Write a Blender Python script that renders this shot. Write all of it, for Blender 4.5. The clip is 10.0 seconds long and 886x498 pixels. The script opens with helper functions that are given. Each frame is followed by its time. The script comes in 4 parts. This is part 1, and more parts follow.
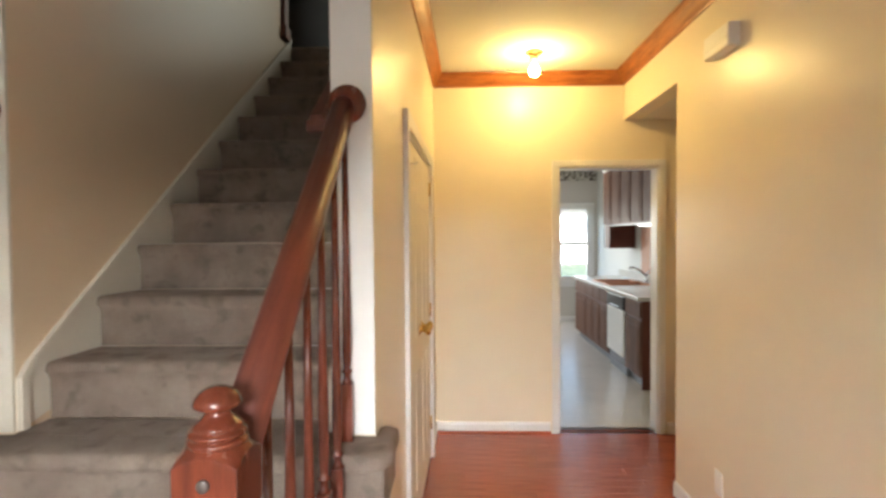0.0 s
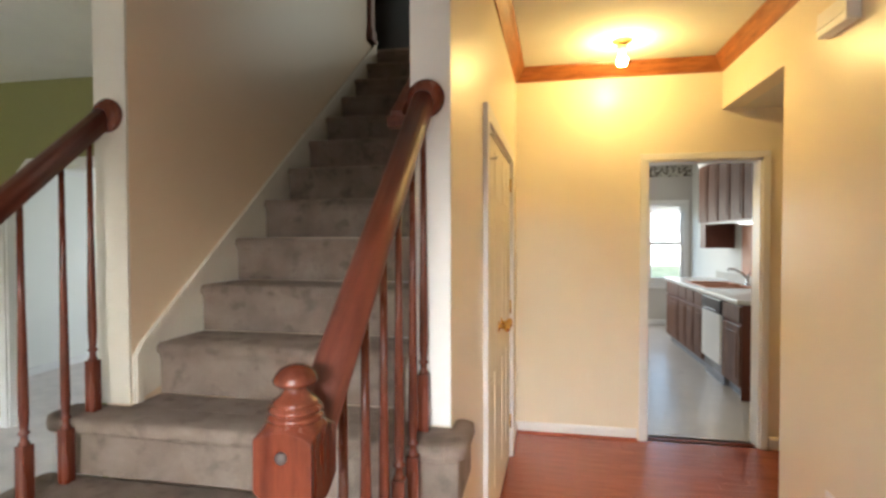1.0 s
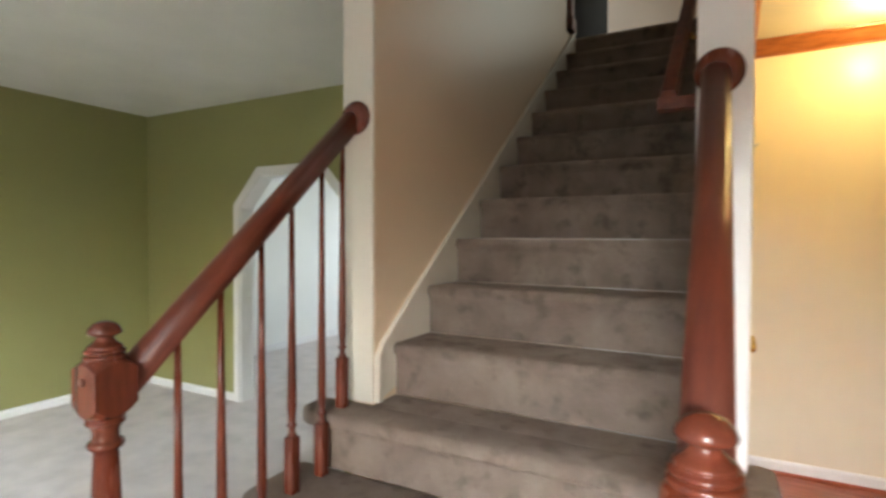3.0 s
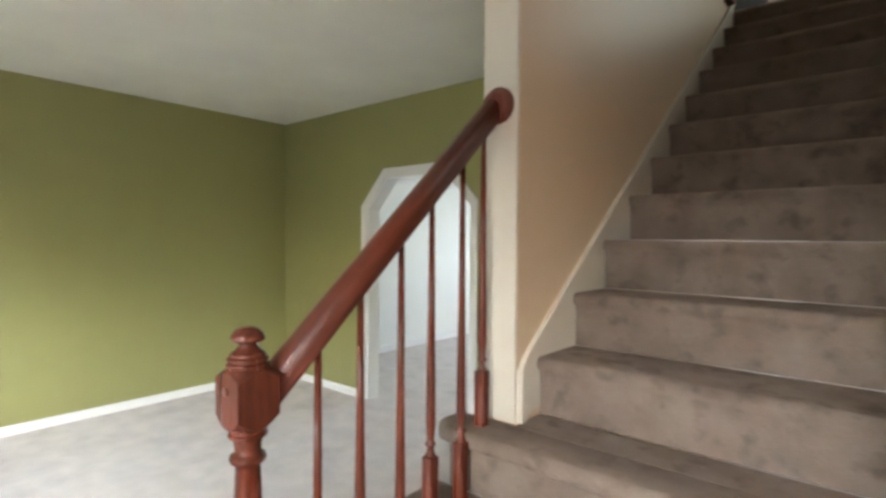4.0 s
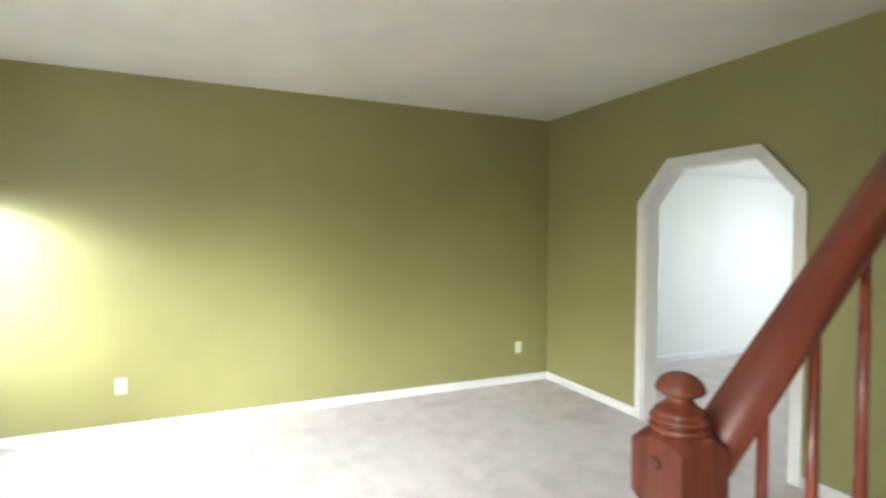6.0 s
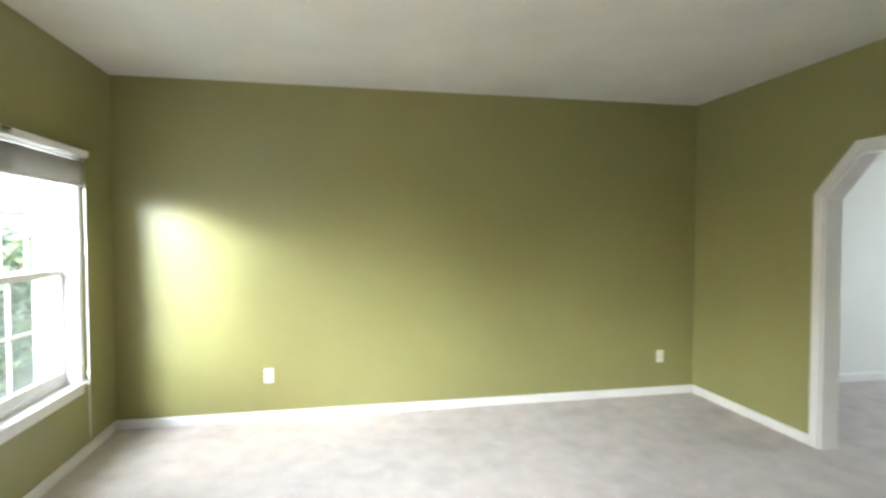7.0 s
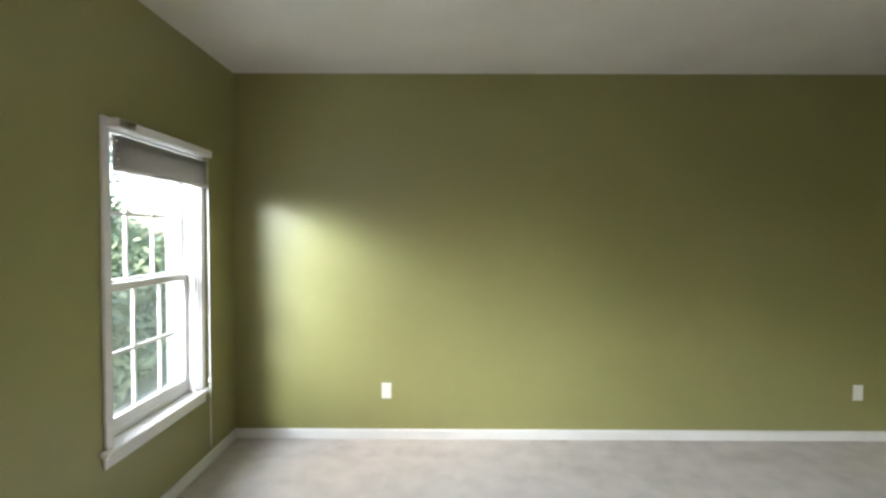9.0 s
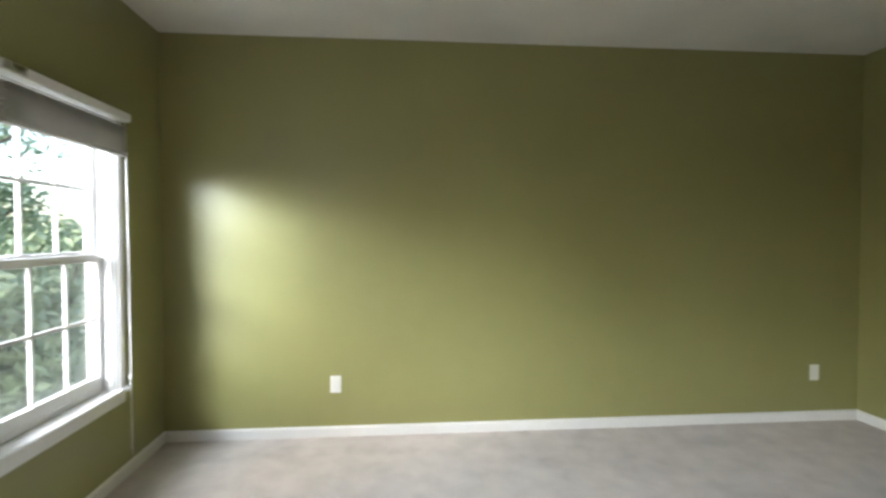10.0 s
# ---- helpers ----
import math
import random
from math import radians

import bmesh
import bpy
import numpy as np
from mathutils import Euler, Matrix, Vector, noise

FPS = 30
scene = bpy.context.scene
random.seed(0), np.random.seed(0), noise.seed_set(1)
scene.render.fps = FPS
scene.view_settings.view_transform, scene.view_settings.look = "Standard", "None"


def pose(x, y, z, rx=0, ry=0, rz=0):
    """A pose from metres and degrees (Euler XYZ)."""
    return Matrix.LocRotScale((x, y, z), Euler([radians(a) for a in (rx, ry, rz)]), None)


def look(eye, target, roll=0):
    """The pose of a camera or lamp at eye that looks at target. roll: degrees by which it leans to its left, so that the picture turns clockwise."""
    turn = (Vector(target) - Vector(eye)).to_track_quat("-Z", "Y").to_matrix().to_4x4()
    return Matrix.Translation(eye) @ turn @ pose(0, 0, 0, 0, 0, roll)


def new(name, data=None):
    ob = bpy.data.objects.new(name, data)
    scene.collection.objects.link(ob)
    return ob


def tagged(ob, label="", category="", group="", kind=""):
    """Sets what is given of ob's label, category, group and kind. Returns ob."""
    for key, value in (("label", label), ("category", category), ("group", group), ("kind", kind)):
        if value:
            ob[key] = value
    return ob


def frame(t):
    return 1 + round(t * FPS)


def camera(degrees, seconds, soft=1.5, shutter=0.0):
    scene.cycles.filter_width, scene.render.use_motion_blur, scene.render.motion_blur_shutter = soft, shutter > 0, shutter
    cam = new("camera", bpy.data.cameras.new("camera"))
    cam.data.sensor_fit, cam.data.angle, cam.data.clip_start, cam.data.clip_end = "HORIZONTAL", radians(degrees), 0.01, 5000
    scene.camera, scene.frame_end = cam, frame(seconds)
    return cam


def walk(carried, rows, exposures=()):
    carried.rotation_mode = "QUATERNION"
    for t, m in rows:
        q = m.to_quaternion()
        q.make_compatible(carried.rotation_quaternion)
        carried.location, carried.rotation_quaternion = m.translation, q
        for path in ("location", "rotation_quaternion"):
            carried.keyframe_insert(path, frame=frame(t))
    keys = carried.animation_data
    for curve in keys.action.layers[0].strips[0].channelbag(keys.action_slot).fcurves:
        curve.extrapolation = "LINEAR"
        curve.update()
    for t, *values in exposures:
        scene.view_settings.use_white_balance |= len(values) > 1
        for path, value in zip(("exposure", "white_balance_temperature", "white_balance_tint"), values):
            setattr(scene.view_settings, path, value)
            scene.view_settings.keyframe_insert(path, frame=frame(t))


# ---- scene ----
cam = camera(81.1, 10.0, soft=2.7, shutter=0.5)
PATH = [
    (0, (0.147, 0.086, 1.505), (0.088, 2.085, 1.461), -0.4),
    (0.5, (0.157, 0.077, 1.491), (-0.082, 2.062, 1.446), -0.1),
    (1, (0.163, 0.095, 1.486), (-0.213, 2.059, 1.441), -0.1),
    (1.5, (0.118, 0.115, 1.484), (-0.369, 2.055, 1.439), 0.0),
    (2, (0.038, 0.129, 1.495), (-0.55, 2.039, 1.446), 0.1),
    (2.5, (-0.075, 0.151, 1.503), (-0.811, 2.01, 1.455), 0.3),
    (3, (-0.173, 0.165, 1.49), (-1.106, 1.933, 1.445), 0.3),
    (4.5, (-0.441, 0.291, 1.488), (-1.902, 1.655, 1.439), 0.5),
    (5, (-0.536, 0.285, 1.489), (-2.15, 1.464, 1.433), 0.4),
    (5.5, (-0.657, 0.244, 1.489), (-2.388, 1.244, 1.437), 0.3),
    (5.7, (-0.716, 0.221, 1.5), (-2.485, 1.154, 1.446), 0.3),
    (6.8, (-0.881, 0.173, 1.497), (-2.825, 0.64, 1.442), 0.1),
    (7, (-0.942, 0.166, 1.498), (-2.904, 0.547, 1.438), 0.0),
    (7.5, (-1.083, 0.16, 1.487), (-3.073, 0.343, 1.43), 0.1),
    (8, (-1.189, 0.14, 1.483), (-3.188, 0.16, 1.43), 0.2),
    (8.5, (-1.354, 0.072, 1.493), (-3.354, 0.058, 1.441), 0.2),
    (9, (-1.454, 0.01, 1.508), (-3.453, 0.002, 1.455), 0.2),
    (9.5, (-1.566, -0.011, 1.459), (-3.566, 0.014, 1.412), -0.0),
    (10, (-1.716, 0.002, 1.37), (-3.708, 0.176, 1.316), 0.0),
]
EXPOSURES = [(0, 3.13), (3.0, 3.12), (4.5, 3.45), (5.7, 3.54), (7.0, 3.27), (8.0, 2.88), (9.0, 2.55), (10.0, 2.40)]
walk(cam, [(t, look(eye, target, roll)) for t, eye, target, roll in PATH], EXPOSURES)

# ---- light ----
world = bpy.data.worlds.new("sky")
scene.world = world
world.use_nodes = True
wn = world.node_tree.nodes
sky = wn.new("ShaderNodeTexSky")
sky.sky_type, sky.sun_disc = "NISHITA", False
sky.sun_elevation, sky.sun_rotation = radians(38), radians(150)
sky.air_density, sky.dust_density = 1.0, 2.0
wn["Background"].inputs["Strength"].default_value = 0.15
world.node_tree.links.new(sky.outputs[0], wn["Background"].inputs[0])


def lamp(name, kind, m, energy, color, **more):
    data = bpy.data.lights.new(name, kind)
    data.energy, data.color = energy, color
    if kind == "SUN":
        data.angle = more["angle"]
    if kind == "AREA":
        data.shape, data.size, data.size_y = "RECTANGLE", more["size"], more["size_y"]
        data.spread = more.get("spread", radians(170))
    ob = new(name, data)
    ob.matrix_world = m
    return ob


# soft light of a hazy sky, from the front of the house
lamp("sun", "SUN", look((5.0, -2.9, 0.95), (0, 0, 0)), 0.68, (0.90, 0.95, 1.0), angle=radians(27))
WIN = (0.83, 0.91, 1.0)
lamp("living_window_sky", "AREA", look((-3.55, -2.35, 2.08), (-4.3, -1.6, 1.5)), 4.8, WIN, size=1.0, size_y=0.22, spread=radians(120))
lamp("second_window_sky", "AREA", look((-1.35, -2.35, 2.3), (-2.28, -1.6, 1.6)), 31.0, WIN, size=2.2, size_y=0.3, spread=radians(110))
# fill for the landing walls; its window is added, out of view
lamp("landing_fill", "AREA", look((-2.2, 2.45, 4.2), (-1.5, 5.3, 4.1)), 1.9, WIN, size=0.8, size_y=1.1)
# added fill from a hidden opening upstairs, brightens the top of the stair wall
lamp("upper_hall_fill", "AREA", look((0.5, 5.38, 4.05), (-1.19, 2.9, 3.0)), 0.75, (0.90, 0.97, 0.88), size=0.75, size_y=1.0, spread=radians(120))
lamp("front_door_sky", "AREA", look((0.14, -2.6, 2.08), (0.12, -1.6, 1.6)), 6.8, (0.95, 0.96, 1.0), size=1.1, size_y=0.28, spread=radians(110))
lamp("dining_window_sky", "AREA", look((-3.4, 8.3, 1.5), (-3.6, 6.0, 0.7)), 6.5, WIN, size=1.7, size_y=1.3)
lamp("kitchen_window_sky", "AREA", look((0.6, 9.3, 1.45), (0.8, 6.0, 0.8)), 4.6, (1.0, 0.98, 0.95), size=1.6, size_y=1.2)

# ---- materials ----
def mat(name, color, rough=0.6, var=0.1, scale=3.0, fine=90.0, bump=0.05, metal=0.0, stretch=(1, 1, 1), tint=None, dist=0.002, contrast=0.0, spec=None, rvar=0.06, stain=None):
    """A painted, woven or wooden surface: two scales of noise in colour, fine relief."""
    m = bpy.data.materials.new(name)
    m.use_nodes = True
    n, l = m.node_tree.nodes, m.node_tree.links
    p = n["Principled BSDF"]
    co, mp = n.new("ShaderNodeTexCoord"), n.new("ShaderNodeMapping")
    mp.inputs["Scale"].default_value = stretch
    l.new(co.outputs["Object"], mp.inputs[0])
    big, small = n.new("ShaderNodeTexNoise"), n.new("ShaderNodeTexNoise")
    for t, s, d in ((big, scale, 5.0), (small, fine, 3.0)):
        t.inputs["Scale"].default_value, t.inputs["Detail"].default_value = s, d
        l.new(mp.outputs[0], t.inputs["Vector"])
    ramp = n.new("ShaderNodeValToRGB")
    c1 = [c * (1 - var) for c in color]
    c2 = list(tint) if tint else [min(1, c * (1 + var)) for c in color]
    ramp.color_ramp.elements[0].color, ramp.color_ramp.elements[1].color = (*c1, 1), (*c2, 1)
    ramp.color_ramp.elements[0].position, ramp.color_ramp.elements[1].position = 0.3 + contrast, 0.7 - contrast
    l.new(big.outputs[0], ramp.inputs[0])
    mix = n.new("ShaderNodeMixRGB")
    mix.blend_type = "OVERLAY"
    mix.inputs[0].default_value = min(1, var * 1.6)
    l.new(ramp.outputs[0], mix.inputs[1])
    l.new(small.outputs[0], mix.inputs[2])
    out = mix.outputs[0]
    if stain:
        st, sr, sm = n.new("ShaderNodeTexNoise"), n.new("ShaderNodeMapRange"), n.new("ShaderNodeMixRGB")
        st.inputs["Scale"].default_value, st.inputs["Detail"].default_value = stain[0], 4.0
        l.new(co.outputs["Object"], st.inputs["Vector"])
        sr.inputs["From Min"].default_value, sr.inputs["From Max"].default_value = 0.54, 0.70
        sr.inputs["To Max"].default_value = stain[1]
        l.new(st.outputs[0], sr.inputs[0])
        sm.blend_type = "MULTIPLY"
        sm.inputs[2].default_value = (0.42, 0.40, 0.38, 1)
        l.new(sr.outputs[0], sm.inputs[0])
        l.new(out, sm.inputs[1])
        out = sm.outputs[0]
    l.new(out, p.inputs["Base Color"])
    p.inputs["Metallic"].default_value = metal
    rr = n.new("ShaderNodeMapRange")
    rr.inputs["To Min"].default_value, rr.inputs["To Max"].default_value = max(0.02, rough - rvar), min(1, rough + rvar)
    l.new(big.outputs[0], rr.inputs[0])
    l.new(rr.outputs[0], p.inputs["Roughness"])
    if spec is not None:
        p.inputs["Specular IOR Level"].default_value = spec
    if bump:
        b = n.new("ShaderNodeBump")
        b.inputs["Strength"].default_value, b.inputs["Distance"].default_value = bump, dist
        l.new(small.outputs[0], b.inputs["Height"])
        l.new(b.outputs[0], p.inputs["Normal"])
    return m


def glow(name, color, strength):
    m = bpy.data.materials.new(name)
    m.use_nodes = True
    p = m.node_tree.nodes["Principled BSDF"]
    p.inputs["Emission Color"].default_value, p.inputs["Emission Strength"].default_value = (*color, 1), strength
    p.inputs["Base Color"].default_value = (*color, 1)
    return m


def glassy(name):
    m = bpy.data.materials.new(name)
    m.use_nodes = True
    p = m.node_tree.nodes["Principled BSDF"]
    p.inputs["Transmission Weight"].default_value, p.inputs["Roughness"].default_value, p.inputs["IOR"].default_value = 1.0, 0.0, 1.05
    p.inputs["Base Color"].default_value = (0.97, 1, 0.98, 1)
    return m


GREEN = mat("olive_paint", (0.280, 0.271, 0.106), 0.38, 0.03, 1.2, 160, 0.12, rvar=0.015)
CREAM = mat("cream_paint", (0.70, 0.55, 0.39), 0.42, 0.03, 1.2, 160, 0.12, rvar=0.015)
YELLOW = mat("pale_yellow_paint", (0.79, 0.70, 0.545), 0.32, 0.02, 1.2, 160, 0.12, rvar=0.01)
CEIL = mat("ceiling_paint", (0.72, 0.71, 0.66), 0.9, 0.05, 2.0, 70, 0.35, dist=0.004)
WHITE = mat("white_gloss_paint", (0.76, 0.75, 0.735), 0.35, 0.03, 2.0, 60, 0.03)
TAUPE = mat("taupe_kitchen_paint", (0.58, 0.55, 0.51), 0.6, 0.03, 1.5, 150, 0.1)
TOE = mat("grey_toe_kick", (0.22, 0.24, 0.27), 0.5, 0.1, 8, 80, 0.03)
# white trim in a duller, creamier tone than WHITE
ENDW = mat("dull_white_trim", (0.66, 0.62, 0.54), 0.4, 0.03, 2.0, 60, 0.03)
PALE = mat("white_dining_paint", (0.78, 0.78, 0.74), 0.6, 0.03, 1.5, 150, 0.1)
CARPET = mat("beige_carpet", (0.67, 0.612, 0.583), 0.98, 0.10, 6.0, 330, 0.9, dist=0.008, spec=0.1, stain=(3.5, 0.22))
STAIRC = mat("worn_taupe_carpet", (0.235, 0.180, 0.146), 0.98, 0.16, 9.0, 300, 1.0, dist=0.009, tint=(0.300, 0.240, 0.200), spec=0.1, stain=(13.0, 0.68))
for _m, _w, _c in ((CARPET, 0.25, (0.9, 0.88, 0.86, 1)), (STAIRC, 0.35, (0.62, 0.50, 0.42, 1))):
    _p = _m.node_tree.nodes["Principled BSDF"]      # pile catches light at a low angle
    _p.inputs["Sheen Weight"].default_value, _p.inputs["Sheen Roughness"].default_value, _p.inputs["Sheen Tint"].default_value = _w, 0.5, _c
WOOD = mat("red_mahogany", (0.10, 0.021, 0.011), 0.27, 0.14, 6.0, 60, 0.02, rvar=0.02, stretch=(6, 6, 0.7), tint=(0.172, 0.039, 0.019))
RAILW = mat("red_mahogany_rail", (0.10, 0.021, 0.011), 0.42, 0.14, 6.0, 60, 0.02, rvar=0.02, stretch=(6, 0.5, 6), tint=(0.172, 0.039, 0.019))
CROWNW = mat("oak_crown", (0.27, 0.078, 0.02), 0.36, 0.25, 5.0, 70, 0.08, stretch=(1.2, 1.2, 9), tint=(0.42, 0.145, 0.04))
PLANK = mat("cherry_floor", (0.29, 0.066, 0.032), 0.24, 0.12, 5.0, 60, 0.05, stretch=(0.8, 8, 8), tint=(0.39, 0.10, 0.05))
CABW = mat("brown_cabinet_oak", (0.13, 0.054, 0.030), 0.5, 0.3, 5.0, 60, 0.08, stretch=(8, 8, 0.8), tint=(0.205, 0.098, 0.058), spec=0.2)
DARKW = mat("dark_cabinet_side", (0.13, 0.035, 0.02), 0.4, 0.2, 5.0, 60, 0.05, stretch=(8, 8, 0.8))
VINYL = mat("vinyl_floor", (0.52, 0.49, 0.45), 0.3, 0.06, 4.0, 60, 0.03)
LAMIN = mat("counter_laminate", (0.66, 0.63, 0.58), 0.25, 0.05, 6.0, 120, 0.02)
BRASS = mat("brass", (0.75, 0.50, 0.16), 0.2, 0.08, 20, 120, 0.02, metal=1.0)
BRASSM = mat("satin_brass", (0.80, 0.60, 0.28), 0.45, 0.06, 20, 120, 0.02, metal=0.5)
STEEL = mat("brushed_steel", (0.55, 0.55, 0.56), 0.28, 0.06, 20, 200, 0.03, metal=1.0)
PEWTER = mat("dull_pewter", (0.10, 0.085, 0.08), 0.6, 0.1, 20, 200, 0.03, metal=0.6)
PLASTIC = mat("white_plastic", (0.82, 0.81, 0.78), 0.35, 0.02, 10, 100, 0.0)
BLACK = mat("black_enamel", (0.02, 0.02, 0.022), 0.3, 0.1, 10, 100, 0.02)
FABRIC = mat("shade_fabric", (0.56, 0.54, 0.50), 0.9, 0.06, 12, 300, 0.4, dist=0.002)
# daylight comes through the cloth
_n, _l = FABRIC.node_tree.nodes, FABRIC.node_tree.links
_tr, _mx = _n.new("ShaderNodeBsdfTranslucent"), _n.new("ShaderNodeMixShader")
_tr.inputs[0].default_value, _mx.inputs[0].default_value = (0.66, 0.64, 0.60, 1), 0.35
_l.new(_n["Principled BSDF"].outputs[0], _mx.inputs[1])
_l.new(_tr.outputs[0], _mx.inputs[2])
_l.new(_mx.outputs[0], _n["Material Output"].inputs[0])
# near-black colour stands in for the darkness of the unlit upper room
DIM = mat("unlit_room_gloom", (0.09, 0.085, 0.075), 0.7, 0.1, 2, 100, 0.1)
PINK = mat("terracotta_tile", (0.62, 0.30, 0.18), 0.5, 0.08, 6, 100, 0.05)
BORDER = mat("floral_border", (0.22, 0.17, 0.14), 0.8, 0.5, 22, 60, 0.0, tint=(0.62, 0.60, 0.52), contrast=0.08)
LEAF = mat("leaf", (0.20, 0.26, 0.13), 0.5, 0.2, 3, 60, 0.05, tint=(0.33, 0.39, 0.24))
BARK = mat("bark", (0.12, 0.09, 0.065), 0.9, 0.3, 10, 60, 0.6, dist=0.01)
GRASS = mat("grass", (0.09, 0.12, 0.06), 0.9, 0.25, 1.5, 60, 0.5, tint=(0.15, 0.18, 0.10), dist=0.02)
GLASS = glassy("window_glass")
# insect screen: fine pale mesh, more air than wire
SCREEN = mat("screen_mesh", (0.34, 0.36, 0.34), 0.8, 0.05, 30, 300, 0.0)
_n, _l = SCREEN.node_tree.nodes, SCREEN.node_tree.links
_tr, _mx = _n.new("ShaderNodeBsdfTransparent"), _n.new("ShaderNodeMixShader")
_mx.inputs[0].default_value = 0.80
_l.new(_n["Principled BSDF"].outputs[0], _mx.inputs[1])
_l.new(_tr.outputs[0], _mx.inputs[2])
_l.new(_mx.outputs[0], _n["Material Output"].inputs[0])
BULB = glow("bulb_glow", (1.0, 0.70, 0.25), 54.0)
TUBE = glow("tube_glow", (1.0, 0.97, 0.9), 0.9)


# ---- mesh helpers ----
def box(bm, x0, x1, y0, y1, z0, z1, bevel=0.0, seg=2):
    m = Matrix.LocRotScale(((x0 + x1) / 2, (y0 + y1) / 2, (z0 + z1) / 2), None, (abs(x1 - x0), abs(y1 - y0), abs(z1 - z0)))
    g = bmesh.ops.create_cube(bm, size=1, matrix=m)
    if bevel:
        edges = list({e for v in g["verts"] for e in v.link_edges})
        bmesh.ops.bevel(bm, geom=edges, offset=bevel, segments=seg, affect="EDGES", profile=0.6)


def prism(bm, pts, axis, a, b, bevel=0.0):
    """A polygon of the two other axes (in x, y, z order), drawn out along axis from a to b."""
    def at(p, d):
        return {"x": (d, p[0], p[1]), "y": (p[0], d, p[1]), "z": (p[0], p[1], d)}[axis]
    lo, hi = [bm.verts.new(at(p, a)) for p in pts], [bm.verts.new(at(p, b)) for p in pts]
    faces = [bm.faces.new(lo), bm.faces.new(hi[::-1])]
    for i in range(len(pts)):
        j = (i + 1) % len(pts)
        faces.append(bm.faces.new((lo[j], lo[i], hi[i], hi[j])))
    bmesh.ops.recalc_face_normals(bm, faces=faces)
    if bevel:
        edges = list({e for f in faces for e in f.edges})
        bmesh.ops.bevel(bm, geom=edges, offset=bevel, segments=2, affect="EDGES", profile=0.6)


def lathe(bm, prof, seg=24, m=None):
    """Turned body from (radius, height) pairs."""
    rings = []
    for r, z in prof:
        ring = []
        for i in range(seg):
            a = 2 * math.pi * i / seg
            v = Vector((r * math.cos(a), r * math.sin(a), z))
            ring.append(bm.verts.new(m @ v if m else v))
        rings.append(ring)
    faces = []
    for a, b in zip(rings, rings[1:]):
        for i in range(seg):
            faces.append(bm.faces.new((a[i], a[(i + 1) % seg], b[(i + 1) % seg], b[i])))
    faces += [bm.faces.new(rings[0][::-1]), bm.faces.new(rings[-1])]
    bmesh.ops.recalc_face_normals(bm, faces=faces)
    for f in faces[:-2]:
        f.smooth = True


def sweep(bm, prof, path, closed=False):
    """A profile of (out, up) pairs along a polyline; 'out' lies to the right of the way, mitred at corners."""
    path = [Vector(p) for p in path]
    k = len(path)
    rings = []
    for i, p in enumerate(path):
        d0 = (p - path[i - 1]).normalized() if (i or closed) else None
        d1 = (path[(i + 1) % k] - p).normalized() if (i < k - 1 or closed) else None
        d0, d1 = d0 or d1, d1 or d0
        n0, n1 = Vector((d0.y, -d0.x, 0)).normalized(), Vector((d1.y, -d1.x, 0)).normalized()
        n = (n0 + n1).normalized()
        n = n / max(0.2, n.dot(n0))
        rings.append([bm.verts.new(p + n * u + Vector((0, 0, v))) for u, v in prof])
    faces = []
    for a, b in zip(rings, rings[1:] + ([rings[0]] if closed else [])):
        for i in range(len(prof)):
            j = (i + 1) % len(prof)
            faces.append(bm.faces.new((a[i], a[j], b[j], b[i])))
    if not closed:
        faces += [bm.faces.new(rings[0]), bm.faces.new(rings[-1][::-1])]
    bmesh.ops.recalc_face_normals(bm, faces=faces)


def tube(bm, pts, r, seg=8):
    """A round rod along points."""
    pts = [Vector(p) for p in pts]
    rings = []
    for i, p in enumerate(pts):
        d = (pts[min(i + 1, len(pts) - 1)] - pts[max(i - 1, 0)]).normalized()
        q = d.to_track_quat("Z", "Y")
        rings.append([bm.verts.new(p + q @ Vector((r * math.cos(2 * math.pi * k / seg), r * math.sin(2 * math.pi * k / seg), 0))) for k in range(seg)])
    faces = []
    for a, b in zip(rings, rings[1:]):
        for i in range(seg):
            faces.append(bm.faces.new((a[i], a[(i + 1) % seg], b[(i + 1) % seg], b[i])))
    faces += [bm.faces.new(rings[0][::-1]), bm.faces.new(rings[-1])]
    bmesh.ops.recalc_face_normals(bm, faces=faces)
    for f in faces[:-2]:
        f.smooth = True


def finish(name, bm, material):
    me = bpy.data.meshes.new(name)
    bm.to_mesh(me)
    bm.free()
    me.materials.append(material)
    return me


def part(name, bm, material, parent, label=""):
    ob = new(name, finish(name, bm, material))
    ob.parent = parent
    return tagged(ob, label)


def thing(name, bm, material, label, category, group="", kind="", m=None):
    ob = new(name, finish(name, bm, material))
    if m:
        ob.matrix_world = m
    return tagged(ob, label, category, group, kind)


def root(name, label, category, m=None, group="", kind=""):
    ob = new(name)
    ob.empty_display_size = 0.1
    if m:
        ob.matrix_world = m
    return tagged(ob, label, category, group, kind)


def B(*a, **k):
    bm = bmesh.new()
    box(bm, *a, **k)
    return bm


def structure(name, bm, material, label, category):
    return thing(name, bm, material, label, category, kind="structure")


# ---- plan ----
TOP, TOPH = 2.685, 2.742         # ceilings of the living room and of the hall
WEST, FRONT, ARCH, BACK = -5.26, -1.54, 3.41, 4.05
HALL_E = 1.40                    # hall's east wall
RISE, RUN, NOSE6 = 0.1856, 0.2335, 1.695
SL, SR = -1.190, -0.222           # stair faces of its two walls
END = 1.60                       # where those walls end


def nose(k):
    """Front of tread k; the five open treads at the foot are a little deeper."""
    return NOSE6 + RUN * (k - 6) if k > 5 else 1.432 + 0.25 * (k - 5)


LEAN = 0.0265                    # the stair well runs a little out of square


def lean(bm):
    for v in bm.verts:
        v.co.x += LEAN * max(0.0, v.co.y - END)
    return bm


